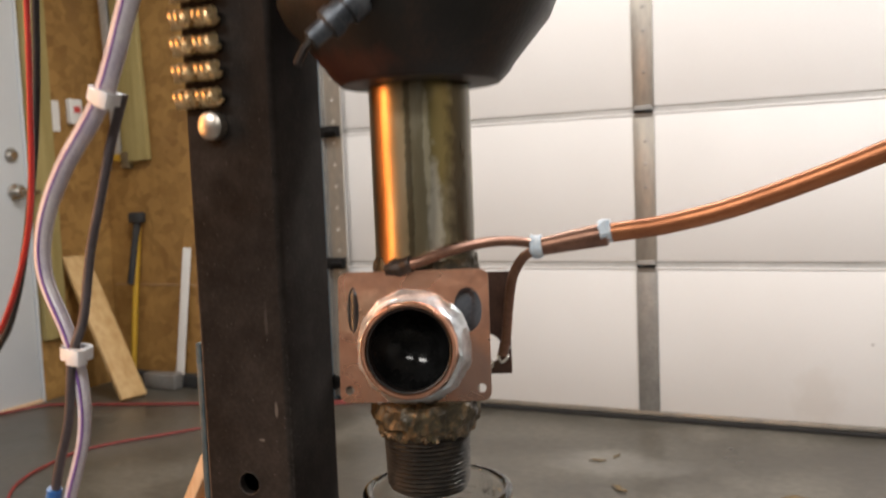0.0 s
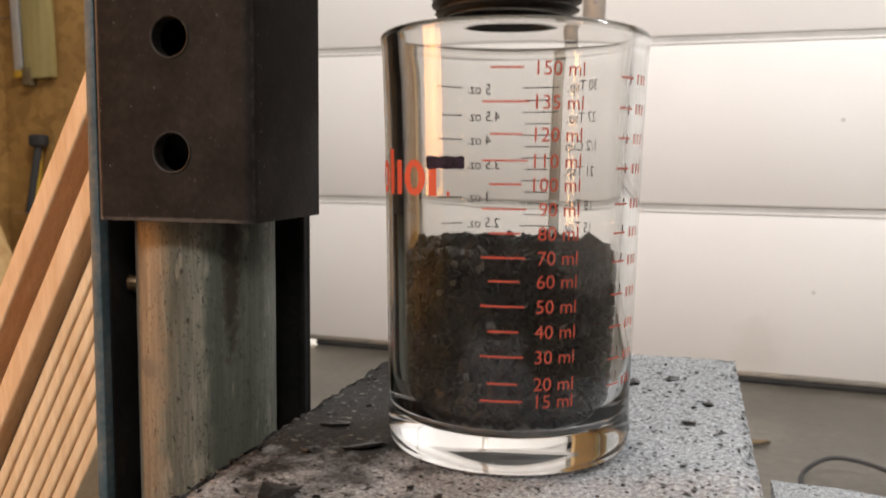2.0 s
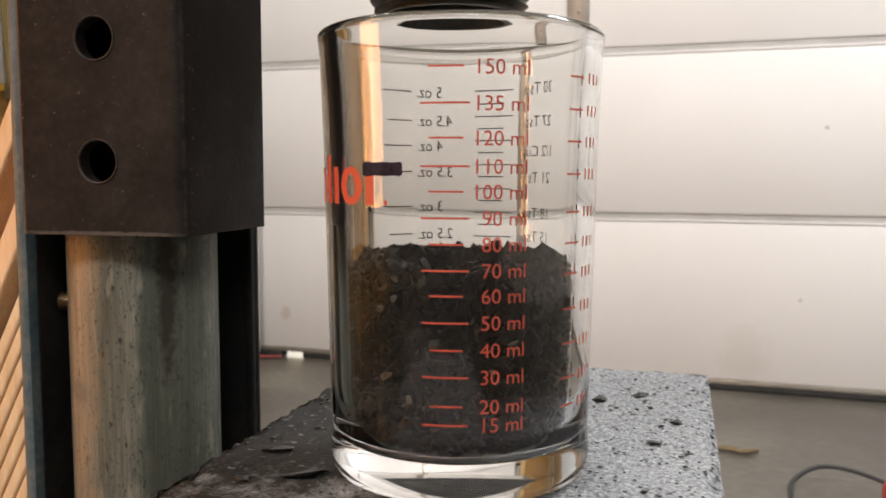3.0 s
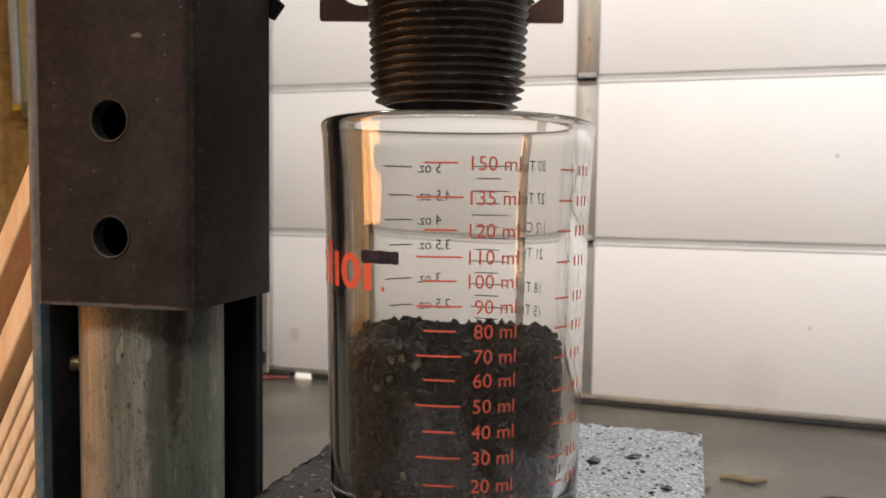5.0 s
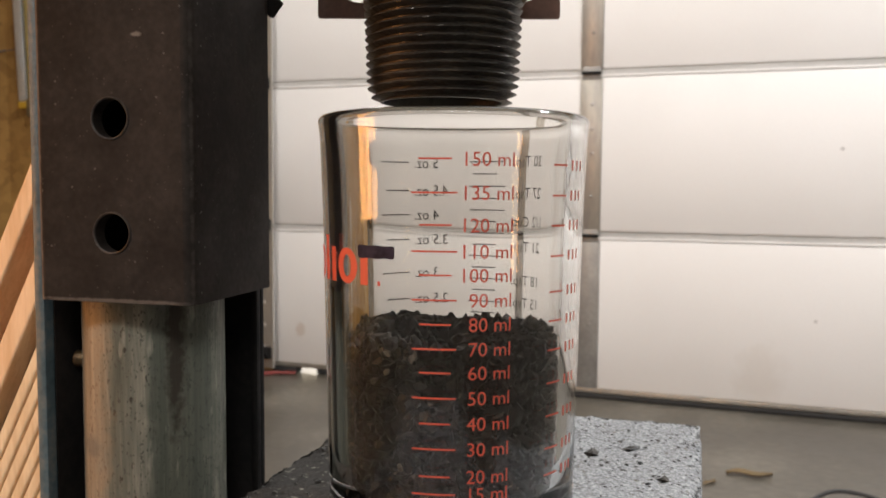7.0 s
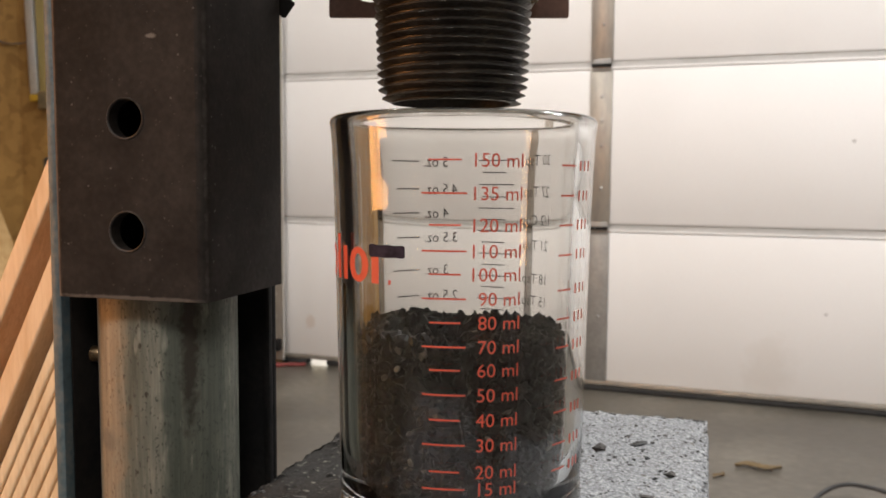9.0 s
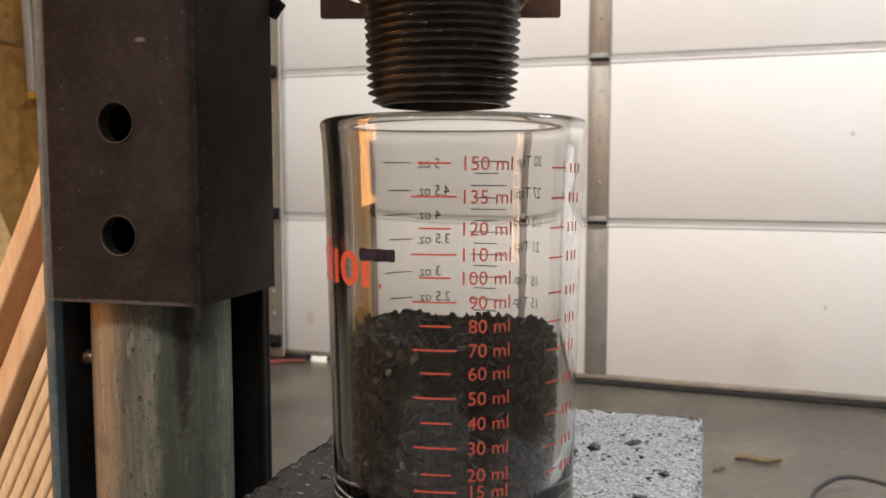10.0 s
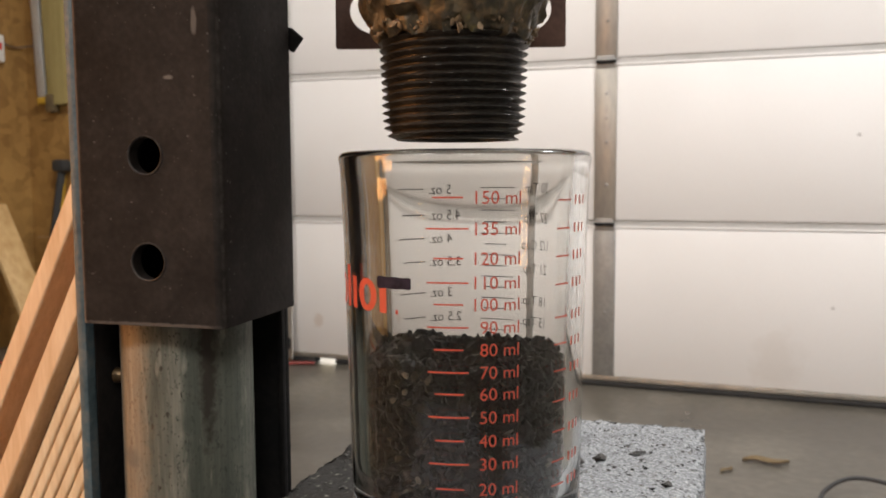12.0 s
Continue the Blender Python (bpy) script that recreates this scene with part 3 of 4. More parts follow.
bmesh.ops.transform(bm, matrix=mx, verts=bm.verts)
single("leaning_plank", bm, PINE, "short pale pine plank leaning on the wall", "plank")
tool = thing("yellow_handled_tool", (-2.72, 2.95, 0), "yellow handled tool with black grip leaning on wall", "hand tool")
part("handle", rod([(-2.735, 2.915, 0.004), (-2.71, 2.935, 0.36), (-2.682, 2.955, 0.72)], 0.014, 4), YELLOW, tool)
part("grip", rod([(-2.715, 2.925, 0.46), (-2.695, 2.94, 0.62), (-2.682, 2.952, 0.735)], 0.017, 4), RUBBER, tool, "black rubber grip")
part("knob", boxed(-2.715, -2.645, 2.925, 2.975, 0.735, 0.785, 0.012), RUBBER, tool)
lev = thing("hanging_level", (-2.79, 2.96, 1.05), "aluminium level hanging on strand board", "spirit level")
mx = pose(-2.775, 2.962, 1.05, 0, -2.5, 0)
part("rail", boxed(-0.022, 0.022, -0.010, 0.010, 0, 1.0, 0.002, m=mx), SOLDER, lev)
part("end_cap", boxed(-0.024, 0.024, -0.012, 0.012, -0.03, -0.001, 0.003, m=mx), YELLOW, lev, "yellow end cap")
single("hanging_plank", boxed(-0.075, 0.075, -0.014, 0.012, 0, 1.1, 0.004, m=pose(-2.665, 2.962, 1.015, 0, -2, 0)), TREATED, "greenish treated board hanging on the wall", "plank")
single("hanging_block", boxed(-2.752, -2.705, 2.945, 2.978, 0.985, 1.06, 0.005), DRY_LEAF, "dark wood block fixed to the wall", "block")
single("white_trim_strip", boxed(-0.020, 0.020, -0.006, 0.006, 0, 0.62, 0.002, m=pose(-2.475, 2.93, 0.004, -4, 5, 0)), PAPER, "white trim strip leaning on strand board", "trim strip")
single("concrete_rubble", bumpy(boxed(-2.62, -2.44, 2.86, 2.92, 0.0, 0.07, 0.01), 0.006, 15), DARK_GALV, "grey concrete offcut at the foot of the wall", "rubble")

# cords and litter on the floor
single("extension_lead", rod([(-1.6, 1.35, 0.005), (-2.02, 1.70, 0.005), (-2.13, 1.95, 0.005), (-2.12, 2.12, 0.005), (-1.99, 2.31, 0.005), (-1.80, 2.58, 0.005), (-1.66, 2.80, 0.005), (-1.56, 2.90, 0.005)], 0.005, 10, 8), DULL_RED, "red extension cord lying on the concrete floor", "cord")
single("red_hose", rod([(-2.87, 2.30, 0.008), (-2.79, 2.48, 0.008), (-2.60, 2.55, 0.008), (-2.25, 2.66, 0.008), (-1.85, 2.80, 0.008), (-1.62, 2.88, 0.008), (-1.48, 2.935, 0.008)], 0.006, 10, 8), DULL_RED, "red air hose along the foot of the wall", "hose")
single("wood_chip", bumpy(boxed(-0.065, 0.065, -0.016, 0.016, 0.0, 0.012, 0.004, m=pose(-0.319, 2.105, 0.003, 0, 0, 8)), 0.004, 30), PINE, "pale wood chip on the concrete floor", "wood chip")


def leaf_litter(x, y, size, turn, label):
    bm = bmesh.new()
    line = spline([(-0.5, 0, 0.006), (-0.2, 0.10, 0.02), (0.15, -0.04, 0.012), (0.5, 0.08, 0.022)], 4)
    rows = []
    for i, p in enumerate(line):
        w = 0.13 * math.sin(math.pi * (i + 0.4) / (len(line) - 0.2)) + 0.02
        rows.append([bm.verts.new((p.x, p.y + s * w, p.z + abs(s) * 0.05 + 0.015 * k)) for k, s in ((0, -1), (0, 0), (0, 1))])
    for a, b in zip(rows, rows[1:]):
        for k in range(2):
            bm.faces.new((a[k], a[k + 1], b[k + 1], b[k]))
    r = bmesh.ops.extrude_face_region(bm, geom=list(bm.faces))
    bmesh.ops.translate(bm, verts=[q for q in r["geom"] if isinstance(q, bmesh.types.BMVert)], vec=(0, 0, 0.02))
    bmesh.ops.transform(bm, matrix=pose(x, y, 0.001, 0, 0, turn) @ Matrix.Scale(size, 4), verts=bm.verts)
    return single("dry_leaf", bm, DRY_LEAF, label, "leaf", "litter on the floor")


for x, y, s, a in ((0.117, 2.337, 0.11, 5), (-0.352, 2.284, 0.06, -40), (-0.466, 2.50, 0.05, 10), (0.03, 2.25, 0.05, 60), (-0.42, 2.56, 0.04, 80)):
    leaf_litter(x, y, s, a, "curled dry brown leaf on the floor")
cord = thing("red_plug", (0.36, 2.13, 0), "red plug with black wire on the floor", "plug")
part("wire", rod([(0.225, 2.04, 0.004), (0.235, 2.14, 0.012), (0.29, 2.20, 0.03), (0.36, 2.20, 0.03), (0.44, 2.15, 0.02), (0.46, 2.09, 0.025)], 0.005, 8, 8), RUBBER, cord)
part("plug", boxed(0.405, 0.52, 2.05, 2.105, 0.0, 0.052, 0.014), CABLE_RED, cord, "red plug body")

single("paper_scrap", bumpy(boxed(-0.014, 0.014, -0.009, 0.009, 0, 0.006, 0.002, m=pose(-1.72, 1.57, 0.001, 0, 0, 25)), 0.002, 60), PAPER, "small white scrap of paper on the floor", "paper scrap", "litter on the floor")

# concrete blocks that carry the glass
BT = 0.6115


def block(x0, x1, y0, y1, z0, z1, turn, label, cuts=16):
    bm = bmesh.new()
    box(bm, -0.5, 0.5, -0.5, 0.5, -0.5, 0.5)
    bmesh.ops.subdivide_edges(bm, edges=bm.edges, cuts=cuts, use_grid_fill=True)
    sx, sy, sz = x1 - x0, y1 - y0, z1 - z0
    for q in bm.verts:
        p = Vector((q.co.x * sx, q.co.y * sy, q.co.z * sz))
        hx, hy, hz = sx / 2 - abs(p.x), sy / 2 - abs(p.y), sz / 2 - abs(p.z)
        e = sorted((hx, hy, hz))
        near = max(0.0, 1 - e[1] / 0.007)
        d = 0.0013 * noise.noise(p * 340) + 0.0007 * noise.noise(p * 120) + 0.0026 * near * (0.35 + noise.noise(p * 230))
        top = 0.7 if p.z > sz / 2 - 1e-5 and near < 0.1 else 1.0
        n = Vector((math.copysign(1, p.x) if hx < 1e-5 else 0, math.copysign(1, p.y) if hy < 1e-5 else 0, math.copysign(1, p.z) if hz < 1e-5 else 0))
        q.co = p - n.normalized() * (abs(d) * top + 0.0012 * near)
    bmesh.ops.transform(bm, matrix=pose((x0 + x1) / 2, (y0 + y1) / 2, (z0 + z1) / 2, 0, 0, turn), verts=bm.verts)
    return single("concrete_block", bm, CINDER, label, "concrete block", "concrete blocks under the glass")


block(-0.0395, 0.0925, 0.185, 0.485, 0.4075, BT, 3.2, "rough grey concrete block sprinkled with charcoal crumbs", 170)
block(-0.0395, 0.0925, 0.185, 0.485, 0.204, 0.407, 3.2, "rough grey concrete block in a stack")
block(-0.0395, 0.0925, 0.185, 0.485, 0.0, 0.2035, 3.2, "rough grey concrete block standing on the floor")
block(0.104, 0.300, 0.217, 0.517, 0.3575, 0.556, 2.0, "lower rough concrete block beside the stack")
block(0.104, 0.300, 0.217, 0.517, 0.179, 0.357, 2.0, "rough grey concrete block in a stack")
block(0.104, 0.300, 0.217, 0.517, 0.0, 0.1785, 2.0, "rough grey concrete block standing on the floor")


ico = bmesh.new()
bmesh.ops.create_icosphere(ico, subdivisions=1, radius=1)
ICO_V, ICO_F = [q.co.copy() for q in ico.verts], [[q.index for q in f.verts] for f in ico.faces]
ico.free()


def chunk(bm, p, s, rng, flat=1.0):
    """One broken lump of about s metres."""
    loose = flat > 0.9
    m = Euler([rng.uniform(0, 6.28) if loose else rng.uniform(-0.2, 0.2), rng.uniform(0, 6.28) if loose else 0, rng.uniform(0, 6.28)]).to_matrix()
    a, b, c = s * rng.uniform(0.6, 1.5), s * rng.uniform(0.5, 1.0), s * rng.uniform(0.35, 0.8) * flat
    vs = []
    for q in ICO_V:
        k = rng.uniform(0.65, 1.2) if loose else rng.uniform(0.45, 1.45)
        vs.append(bm.verts.new(p + m @ Vector((q.x * a * k, q.y * b * k, q.z * c * k))))
    for f in ICO_F:
        bm.faces.new([vs[i] for i in f])


rng = random.Random(4)
# crumbs big enough to tell apart
for x, y, s in ((0.062, 0.443, 0.0034), (0.0505, 0.4335, 0.0042), (0.044, 0.428, 0.003), (0.030, 0.462, 0.0026), (0.0715, 0.392, 0.0028), (-0.010, 0.336, 0.0055), (-0.021, 0.330, 0.0038), (-0.0135, 0.300, 0.008), (-0.024, 0.352, 0.003), (0.076, 0.415, 0.002)):
    bm = bmesh.new()
    chunk(bm, Vector((x, y, BT + s * 0.12)), s, rng, 0.4)
    single("charcoal_crumb", bm, CHAR, "flat black charcoal crumb on the concrete block", "charcoal crumb", "charcoal crumbs", smooth=False)
bm = bmesh.new()
for i in range(300):
    u = rng.random() ** 2.2
    x = -0.036 + 0.125 * (u if i % 3 else rng.random())
    y = rng.uniform(0.27, 0.478)
    if math.hypot(x - 0.0242, y - 0.3585) > 0.034:
        chunk(bm, Vector((x - 0.055 * (y - 0.335), y, BT + 0.0002)), rng.uniform(0.0003, 0.0011), rng, 0.5)
single("charcoal_dust", bm, CHAR, "scattered charcoal dust on the concrete block", "charcoal dust", kind="stuff", smooth=False)

# measuring glass
AX, AY = 0.0252, 0.3588
GB, GT = 0.6120, 0.7203
WALL = 0.0047
glass = thing("measuring_glass", (AX, AY, GB), "clear measuring glass with red scale, half full of charcoal", "measuring glass")


def wall_r(z):
    """Outer radius of the glass at a height."""
    s = (z - GB) / (GT - GB)
    return 0.0323 + 0.0016 * min(1, s / 0.75) + 0.0010 * max(0, (s - 0.75) / 0.25)


prof = [(0, GB + 0.0012), (0.022, GB + 0.0010), (0.0285, GB + 0.0002), (0.0312, GB + 0.0007), (0.0325, GB + 0.0026), (0.0329, GB + 0.0055), (0.0326, GB + 0.0095)]
prof += [(wall_r(GB + 0.012 + 0.0885 * i / 10), GB + 0.012 + 0.0885 * i / 10) for i in range(11)]
RIM_A, RIM_B = 0.0023, 0.0018
prof += [(0.0348, GT - 0.0050), (0.0350, GT - 0.0032)]
prof += [(0.0329 + RIM_A * math.cos(math.pi * i / 14), GT - RIM_B + RIM_B * math.sin(math.pi * i / 14)) for i in range(15)]
prof += [(0.0305, GT - 0.0035), (0.0303, GT - 0.0065)]
prof += [(wall_r(GT - 0.012 - 0.080 * i / 10) - WALL, GT - 0.012 - 0.080 * i / 10) for i in range(11)]
prof += [(0.0270, GB + 0.0112), (0.0258, GB + 0.0092), (0.0235, GB + 0.0081), (0.0150, GB + 0.0076), (0, GB + 0.0074)]
part("glass_body", turned(prof, AX, AY, 144), GLASS, glass, "clear glass wall with thick base")


def on_glass(phi, z, lift=0.00012):
    """A point on the outside; phi in degrees from the -y side towards +x."""
    a, r = radians(phi), wall_r(z) + lift
    return Vector((AX + r * math.sin(a), AY - r * math.cos(a), z))


def dash(name, p0, p1, z, h, material, label=""):
    bm = bmesh.new()
    n = max(2, int(abs(p1 - p0) / 2.5))
    rows = []
    for i in range(n + 1):
        p = p0 + (p1 - p0) * i / n
        rows.append([bm.verts.new(on_glass(p, z - h / 2)), bm.verts.new(on_glass(p, z + h / 2))])
    for a, b in zip(rows, rows[1:]):
        bm.faces.new((a[0], b[0], b[1], a[1]))
    return part(name, bm, material, glass, label)


def printed(text, phi, z, size, material, align="LEFT"):
    data = bpy.data.curves.new("lettering", "FONT")
    data.body, data.size, data.align_x, data.resolution_u = text, size, align, 3
    ob = bpy.data.objects.new("lettering", data)
    scene.collection.objects.link(ob)
    bpy.context.view_layer.update()
    me = bpy.data.meshes.new_from_object(ob.evaluated_get(bpy.context.evaluated_depsgraph_get()))
    bpy.data.objects.remove(ob)
    bm = bmesh.new()
    bm.from_mesh(me)
    bpy.data.meshes.remove(me)
    bmesh.ops.triangulate(bm, faces=bm.faces)
    for q in bm.verts:
        h = z + q.co.y - size * 0.35
        q.co = on_glass(phi + math.degrees(q.co.x / wall_r(z)), h)
    return part("printed_label", bm, material, glass, "printed " + text)


ML = [(150, .7085), (135, .7009), (120, .6936), (110, .6876), (100, .6822), (90, .6765), (80, .6709), (70, .6652), (60, .6597), (50, .6538), (40, .6478), (30, .6418), (20, .6353), (15, .6311)]
for i, (v, z) in enumerate(ML):
    long = v in (135, 110, 90, 70, 50, 30, 15)
    dash("graduation_line", 3.0 if long else 6.0, 20.8 if long else 18.6, z, 0.00042, INK_RED)
    printed("%d ml" % v, 43.2, z, 0.0046, INK_RED, "RIGHT")
for text, z in (("5 oz.", .7086), ("4.5 oz.", .7009), ("4 oz.", .6939), ("3.5 oz.", .6866), ("3 oz.", .6768), ("2.5 oz.", .6690), ("2 oz.", .6592), ("1.5 oz.", .6510)):
    dash("graduation_line", -118 if ".5" not in text else -121, -136, z, 0.00034, INK_BLACK)
    printed(text, -139, z, 0.0043, INK_BLACK, "RIGHT")
for text, z in (("30 Tsp.", .7090), ("27 Tsp.", .7004), ("1/2 Cup", .6923), ("21 Tsp.", .6850), ("18 Tsp.", .6752), ("15 Tsp.", .6687), ("1/4 Cup", .6580)):
    printed(text, -196, z, 0.0043, INK_BLACK, "RIGHT")
for i in range(17):
    dash("graduation_line", -172 if i % 2 else -170, -186 if i % 2 else -191, .7090 - .0034 * i, 0.00032, INK_BLACK)
for i, z in enumerate((.7075, .7003, .6932, .6860, .6775, .6705, .6635, .6555, .6475, .6395, .6330)):
    dash("graduation_line", 62, 71, z, 0.00042, INK_RED)
    for k in range(3):
        dash("printed_bar", 74.5 + 4.0 * k, 75.9 + 4.0 * k, z, 0.0024, INK_RED)
# maker's mark as plain shapes
for p0, p1, z, h in ((-49.5, -45.5, .6846, .0112), (-42.0, -38.2, .6833, .0084), (-20.8, -16.8, .6834, .0086), (-11.9, -10.6, .6797, .0011)):
    dash("logo_shape", p0, p1, z, h, INK_RED)
for p, w in ((-57.5, 6.0), (-29.2, 6.6)):
    bm = bmesh.new()
    ring = []
    for i in range(28):
        a = 2 * math.pi * i / 28
        ring.append([bm.verts.new(on_glass(p + kx * w * math.cos(a), .6833 + kz * .0043 * math.sin(a))) for kx, kz in ((1.0, 1.0), (0.40, 0.62))])
    for a, b in zip(ring, ring[1:] + ring[:1]):
        bm.faces.new((a[0], b[0], b[1], a[1]))
    part("logo_shape", bm, INK_RED, glass)
bm = bmesh.new()
rows = []
for i in range(17):
    p = -22.0 + 18.0 * i / 16
    w = 0.0015 + 0.0001 * math.sin(i * 0.9) - (0.0004 if i in (0, 16) else 0)
    rows.append([bm.verts.new(on_glass(p, .6870 - w, 0.0002)), bm.verts.new(on_glass(p, .6870 + w, 0.0002))])
for a, b in zip(rows, rows[1:]):
    bm.faces.new((a[0], b[0], b[1], a[1]))
part("marker_dash", bm, MARKER, glass, "dark hand-drawn marker stroke")

# charcoal in the glass
FILL = 0.6625


def heap(count, seed, lo, hi):
    """Broken lumps packed against the inside of the glass and over the top of the fill."""
    rng = random.Random(seed)
    bm = bmesh.new()
    for i in range(count):
        a = rng.uniform(0, 2 * math.pi)
        if i % 4 == 0:
            r, z = 0.0270 * math.sqrt(rng.random()), FILL - 0.001
            z += 0.0035 * (1 - r / 0.028) + rng.uniform(-0.001, 0.001) + 0.002 * math.sin(a * 2 + 1)
        else:
            z = rng.uniform(GB + 0.0108, FILL + 0.001 + 0.0015 * math.sin(a * 3))
            r = wall_r(z) - WALL - rng.uniform(0.0002, 0.0022)
        s = rng.uniform(lo, hi)
        chunk(bm, Vector((AX + (r - s * 0.6) * math.cos(a), AY + (r - s * 0.6) * math.sin(a), z)), s, rng)
    lim = lambda z: wall_r(z) - WALL - 0.0003 - max(0, GB + 0.0125 - z) * 0.8
    for q in bm.verts:
        d = Vector((q.co.x - AX, q.co.y - AY))
        if d.length > lim(q.co.z):
            d *= lim(q.co.z) / d.length
            q.co.x, q.co.y = AX + d.x, AY + d.y
        q.co.z = max(q.co.z, GB + 0.0090)
    return bm


bm = heap(5600, 11, 0.0009, 0.0034)
lathe(bm, [(0, GB + 0.0092), (0.0205, GB + 0.0105), (0.0235, GB + 0.016), (0.0245, FILL - 0.007), (0.020, FILL - 0.003), (0, FILL)], AX, AY, 32)
single("charcoal_grains", bm, CHAR, "black charcoal grains filling half the glass", "charcoal", kind="stuff", smooth=False)
single("ashy_grains", heap(170, 5, 0.0008, 0.0020), CHAR_PALE, "pale ashy grains among the charcoal", "charcoal", kind="stuff", smooth=False)

# reactor pipe over the glass
reactor = thing("reactor_pipe", (AX, AY, 0.7235), "vertical steel reactor pipe with threaded outlet over glass", "pipe assembly")
bm = bmesh.new()
Z0, Z1, PITCH, SEG = 0.7232, 0.7515, 0.00204, 72
NX, NY = 0.0250, 0.3508
rows = []
N = 200
for k in range(N + 1):
    z = Z0 + (Z1 - Z0) * k / N
    s = k / N
    row = []
    for i in range(SEG):
        a = 2 * math.pi * i / SEG
        ph = ((z - Z0) / PITCH - i / SEG) % 1.0
        tri = 1 - abs(2 * ph - 1)
        depth = 0.00190 * min(1, 1.2 * tri)
        r = 0.0190 + 0.0012 * s - depth * min(1, (1.06 - s) * 8) + 0.00022 * noise.noise(Vector((math.cos(a) * 14, math.sin(a) * 14, z * 900)))
        r -= 0.0014 * max(0, 1 - (z - Z0) / 0.0034)
        row.append(bm.verts.new((NX + r * math.cos(a), NY + r * math.sin(a), z)))
    rows.append(row)
inner = [bm.verts.new((NX + 0.0150 * math.cos(2 * math.pi * i / SEG), NY + 0.0150 * math.sin(2 * math.pi * i / SEG), Z0)) for i in range(SEG)]
deep = [bm.verts.new((NX + 0.0150 * math.cos(2 * math.pi * i / SEG), NY + 0.0150 * math.sin(2 * math.pi * i / SEG), Z1)) for i in range(SEG)]
for a, b in [(deep, inner), (inner, rows[0]), *zip(rows, rows[1:])]:
    for i in range(SEG):
        bm.faces.new((a[i], a[(i + 1) % SEG], b[(i + 1) % SEG], b[i]))
part("threaded_nipple", bm, THREAD, reactor, "oily black threaded pipe end")
bm = turned([(0.0150, 0.7500), (0.0202, 0.7495), (0.0214, 0.7512), (0.0222, 0.7535), (0.0240, 0.7560), (0.0246, 0.7590), (0.0247, 0.7625), (0.0238, 0.7655), (0.0150, 0.7660)], NX, NY, 72)
bmesh.ops.subdivide_edges(bm, edges=bm.edges, cuts=1, use_grid_fill=True)
part("brazed_joint", bumpy(bm, 0.0022, 260, 3), BRAZE, reactor, "scorched lumpy brazed joint")
bm = bmesh.new()
rng = random.Random(21)
for i in range(110):
    a = rng.uniform(0, 2 * math.pi)
    z = 0.7500 + 0.0030 * rng.random() ** 1.6
    q = 0.0207 + 0.55 * (z - 0.7502) + 0.0005 * math.sin(5 * a)
    chunk(bm, Vector((NX + q * math.cos(a), NY + q * math.sin(a), z)), rng.uniform(0.0004, 0.0014), rng, 0.92)
part("flux_crust", bm, CRUST, reactor, "tan flaky flux along the joint", smooth=False)
COLX, COLY = 0.0195, 0.3680
part("steel_column", turned([(0.0233, 0.7600), (0.0235, 0.7700), (0.0235, 0.9090)], COLX, COLY, 96), COLUMN, reactor, "polished heat-tinted steel tube with painted reflections")

# vessel on top
part("vessel", turned([(0.0225, 0.9060), (0.0360, 0.9066), (0.0405, 0.9110), (0.0430, 0.9150), (0.0590, 0.9340), (0.0625, 0.9420), (0.0625, 1.085), (0.056, 1.093), (0, 1.094)], AX, AY, 72), VESSEL, reactor, "sooty black iron vessel")
mx = look((0.0265, 0.2920, 0.9290), (0.0085, 0.2800, 0.9105)) @ Matrix.Scale(0.72, 4)
fit_ = part("side_fitting", turned([(0, 0.012), (0.0085, 0.012), (0.0098, 0.010), (0.0098, 0.001), (0.0078, 0), (0.0078, -0.006), (0.0088, -0.0065), (0.0088, -0.012), (0.0060, -0.0135), (0.0056, -0.024), (0.0042, -0.0245), (0, -0.0245)], 0, 0, 24, mx), VALVE, reactor, "blue-grey screwed fitting")
part("fitting_stem", rod([mx @ Vector((0, 0, -0.023)), mx @ Vector((0.001, -0.001, -0.030)), mx @ Vector((0.003, -0.004, -0.038))], 0.0018, 4, 8), VESSEL, fit_)
part("fitting_neck", rod([(0.0280, 0.2930, 0.9310), (0.0290, 0.3000, 0.9400), (0.0300, 0.3080, 0.9520)], 0.0062, 4, 16), VALVE, reactor)

# copper plates with the sight port
YAW, LEAN_BACK = 20.0, -7.0
mp = pose(0.0272, 0.3370, 0.7955, LEAN_BACK, 0, YAW)
W, H = 0.0668, 0.0575
loops = [round_rect(W, H, 0.004)]
loops.append([(-W / 2 + 0.0040 + 0.0052 * 0.5 * (1 + math.cos(t)), 0.0120 + 0.0100 * math.sin(t)) for t in (2 * math.pi * i / 22 for i in range(22))])
loops.append([(W / 2 - 0.0094 + 0.0062 * math.cos(t), 0.0110 + 0.0098 * math.sin(t)) for t in (2 * math.pi * i / 22 for i in range(22))])
loops.append(circle2(W / 2 - 0.0042, -H / 2 + 0.0055, 0.0020, 14))
loops.append(circle2(-W / 2 + 0.0042, -H / 2 + 0.0055, 0.0020, 14))
loops.append(circle2(0.0, -0.0050, 0.0150, 40))
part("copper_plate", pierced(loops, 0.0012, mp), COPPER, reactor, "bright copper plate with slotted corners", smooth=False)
port = mp @ Matrix.Translation((0.0, 0, -0.0050)) @ pose(0, 0, 0, 90, 0, 0)
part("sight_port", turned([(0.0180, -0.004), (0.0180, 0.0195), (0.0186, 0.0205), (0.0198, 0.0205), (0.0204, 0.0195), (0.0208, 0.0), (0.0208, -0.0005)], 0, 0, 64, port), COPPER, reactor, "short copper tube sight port")
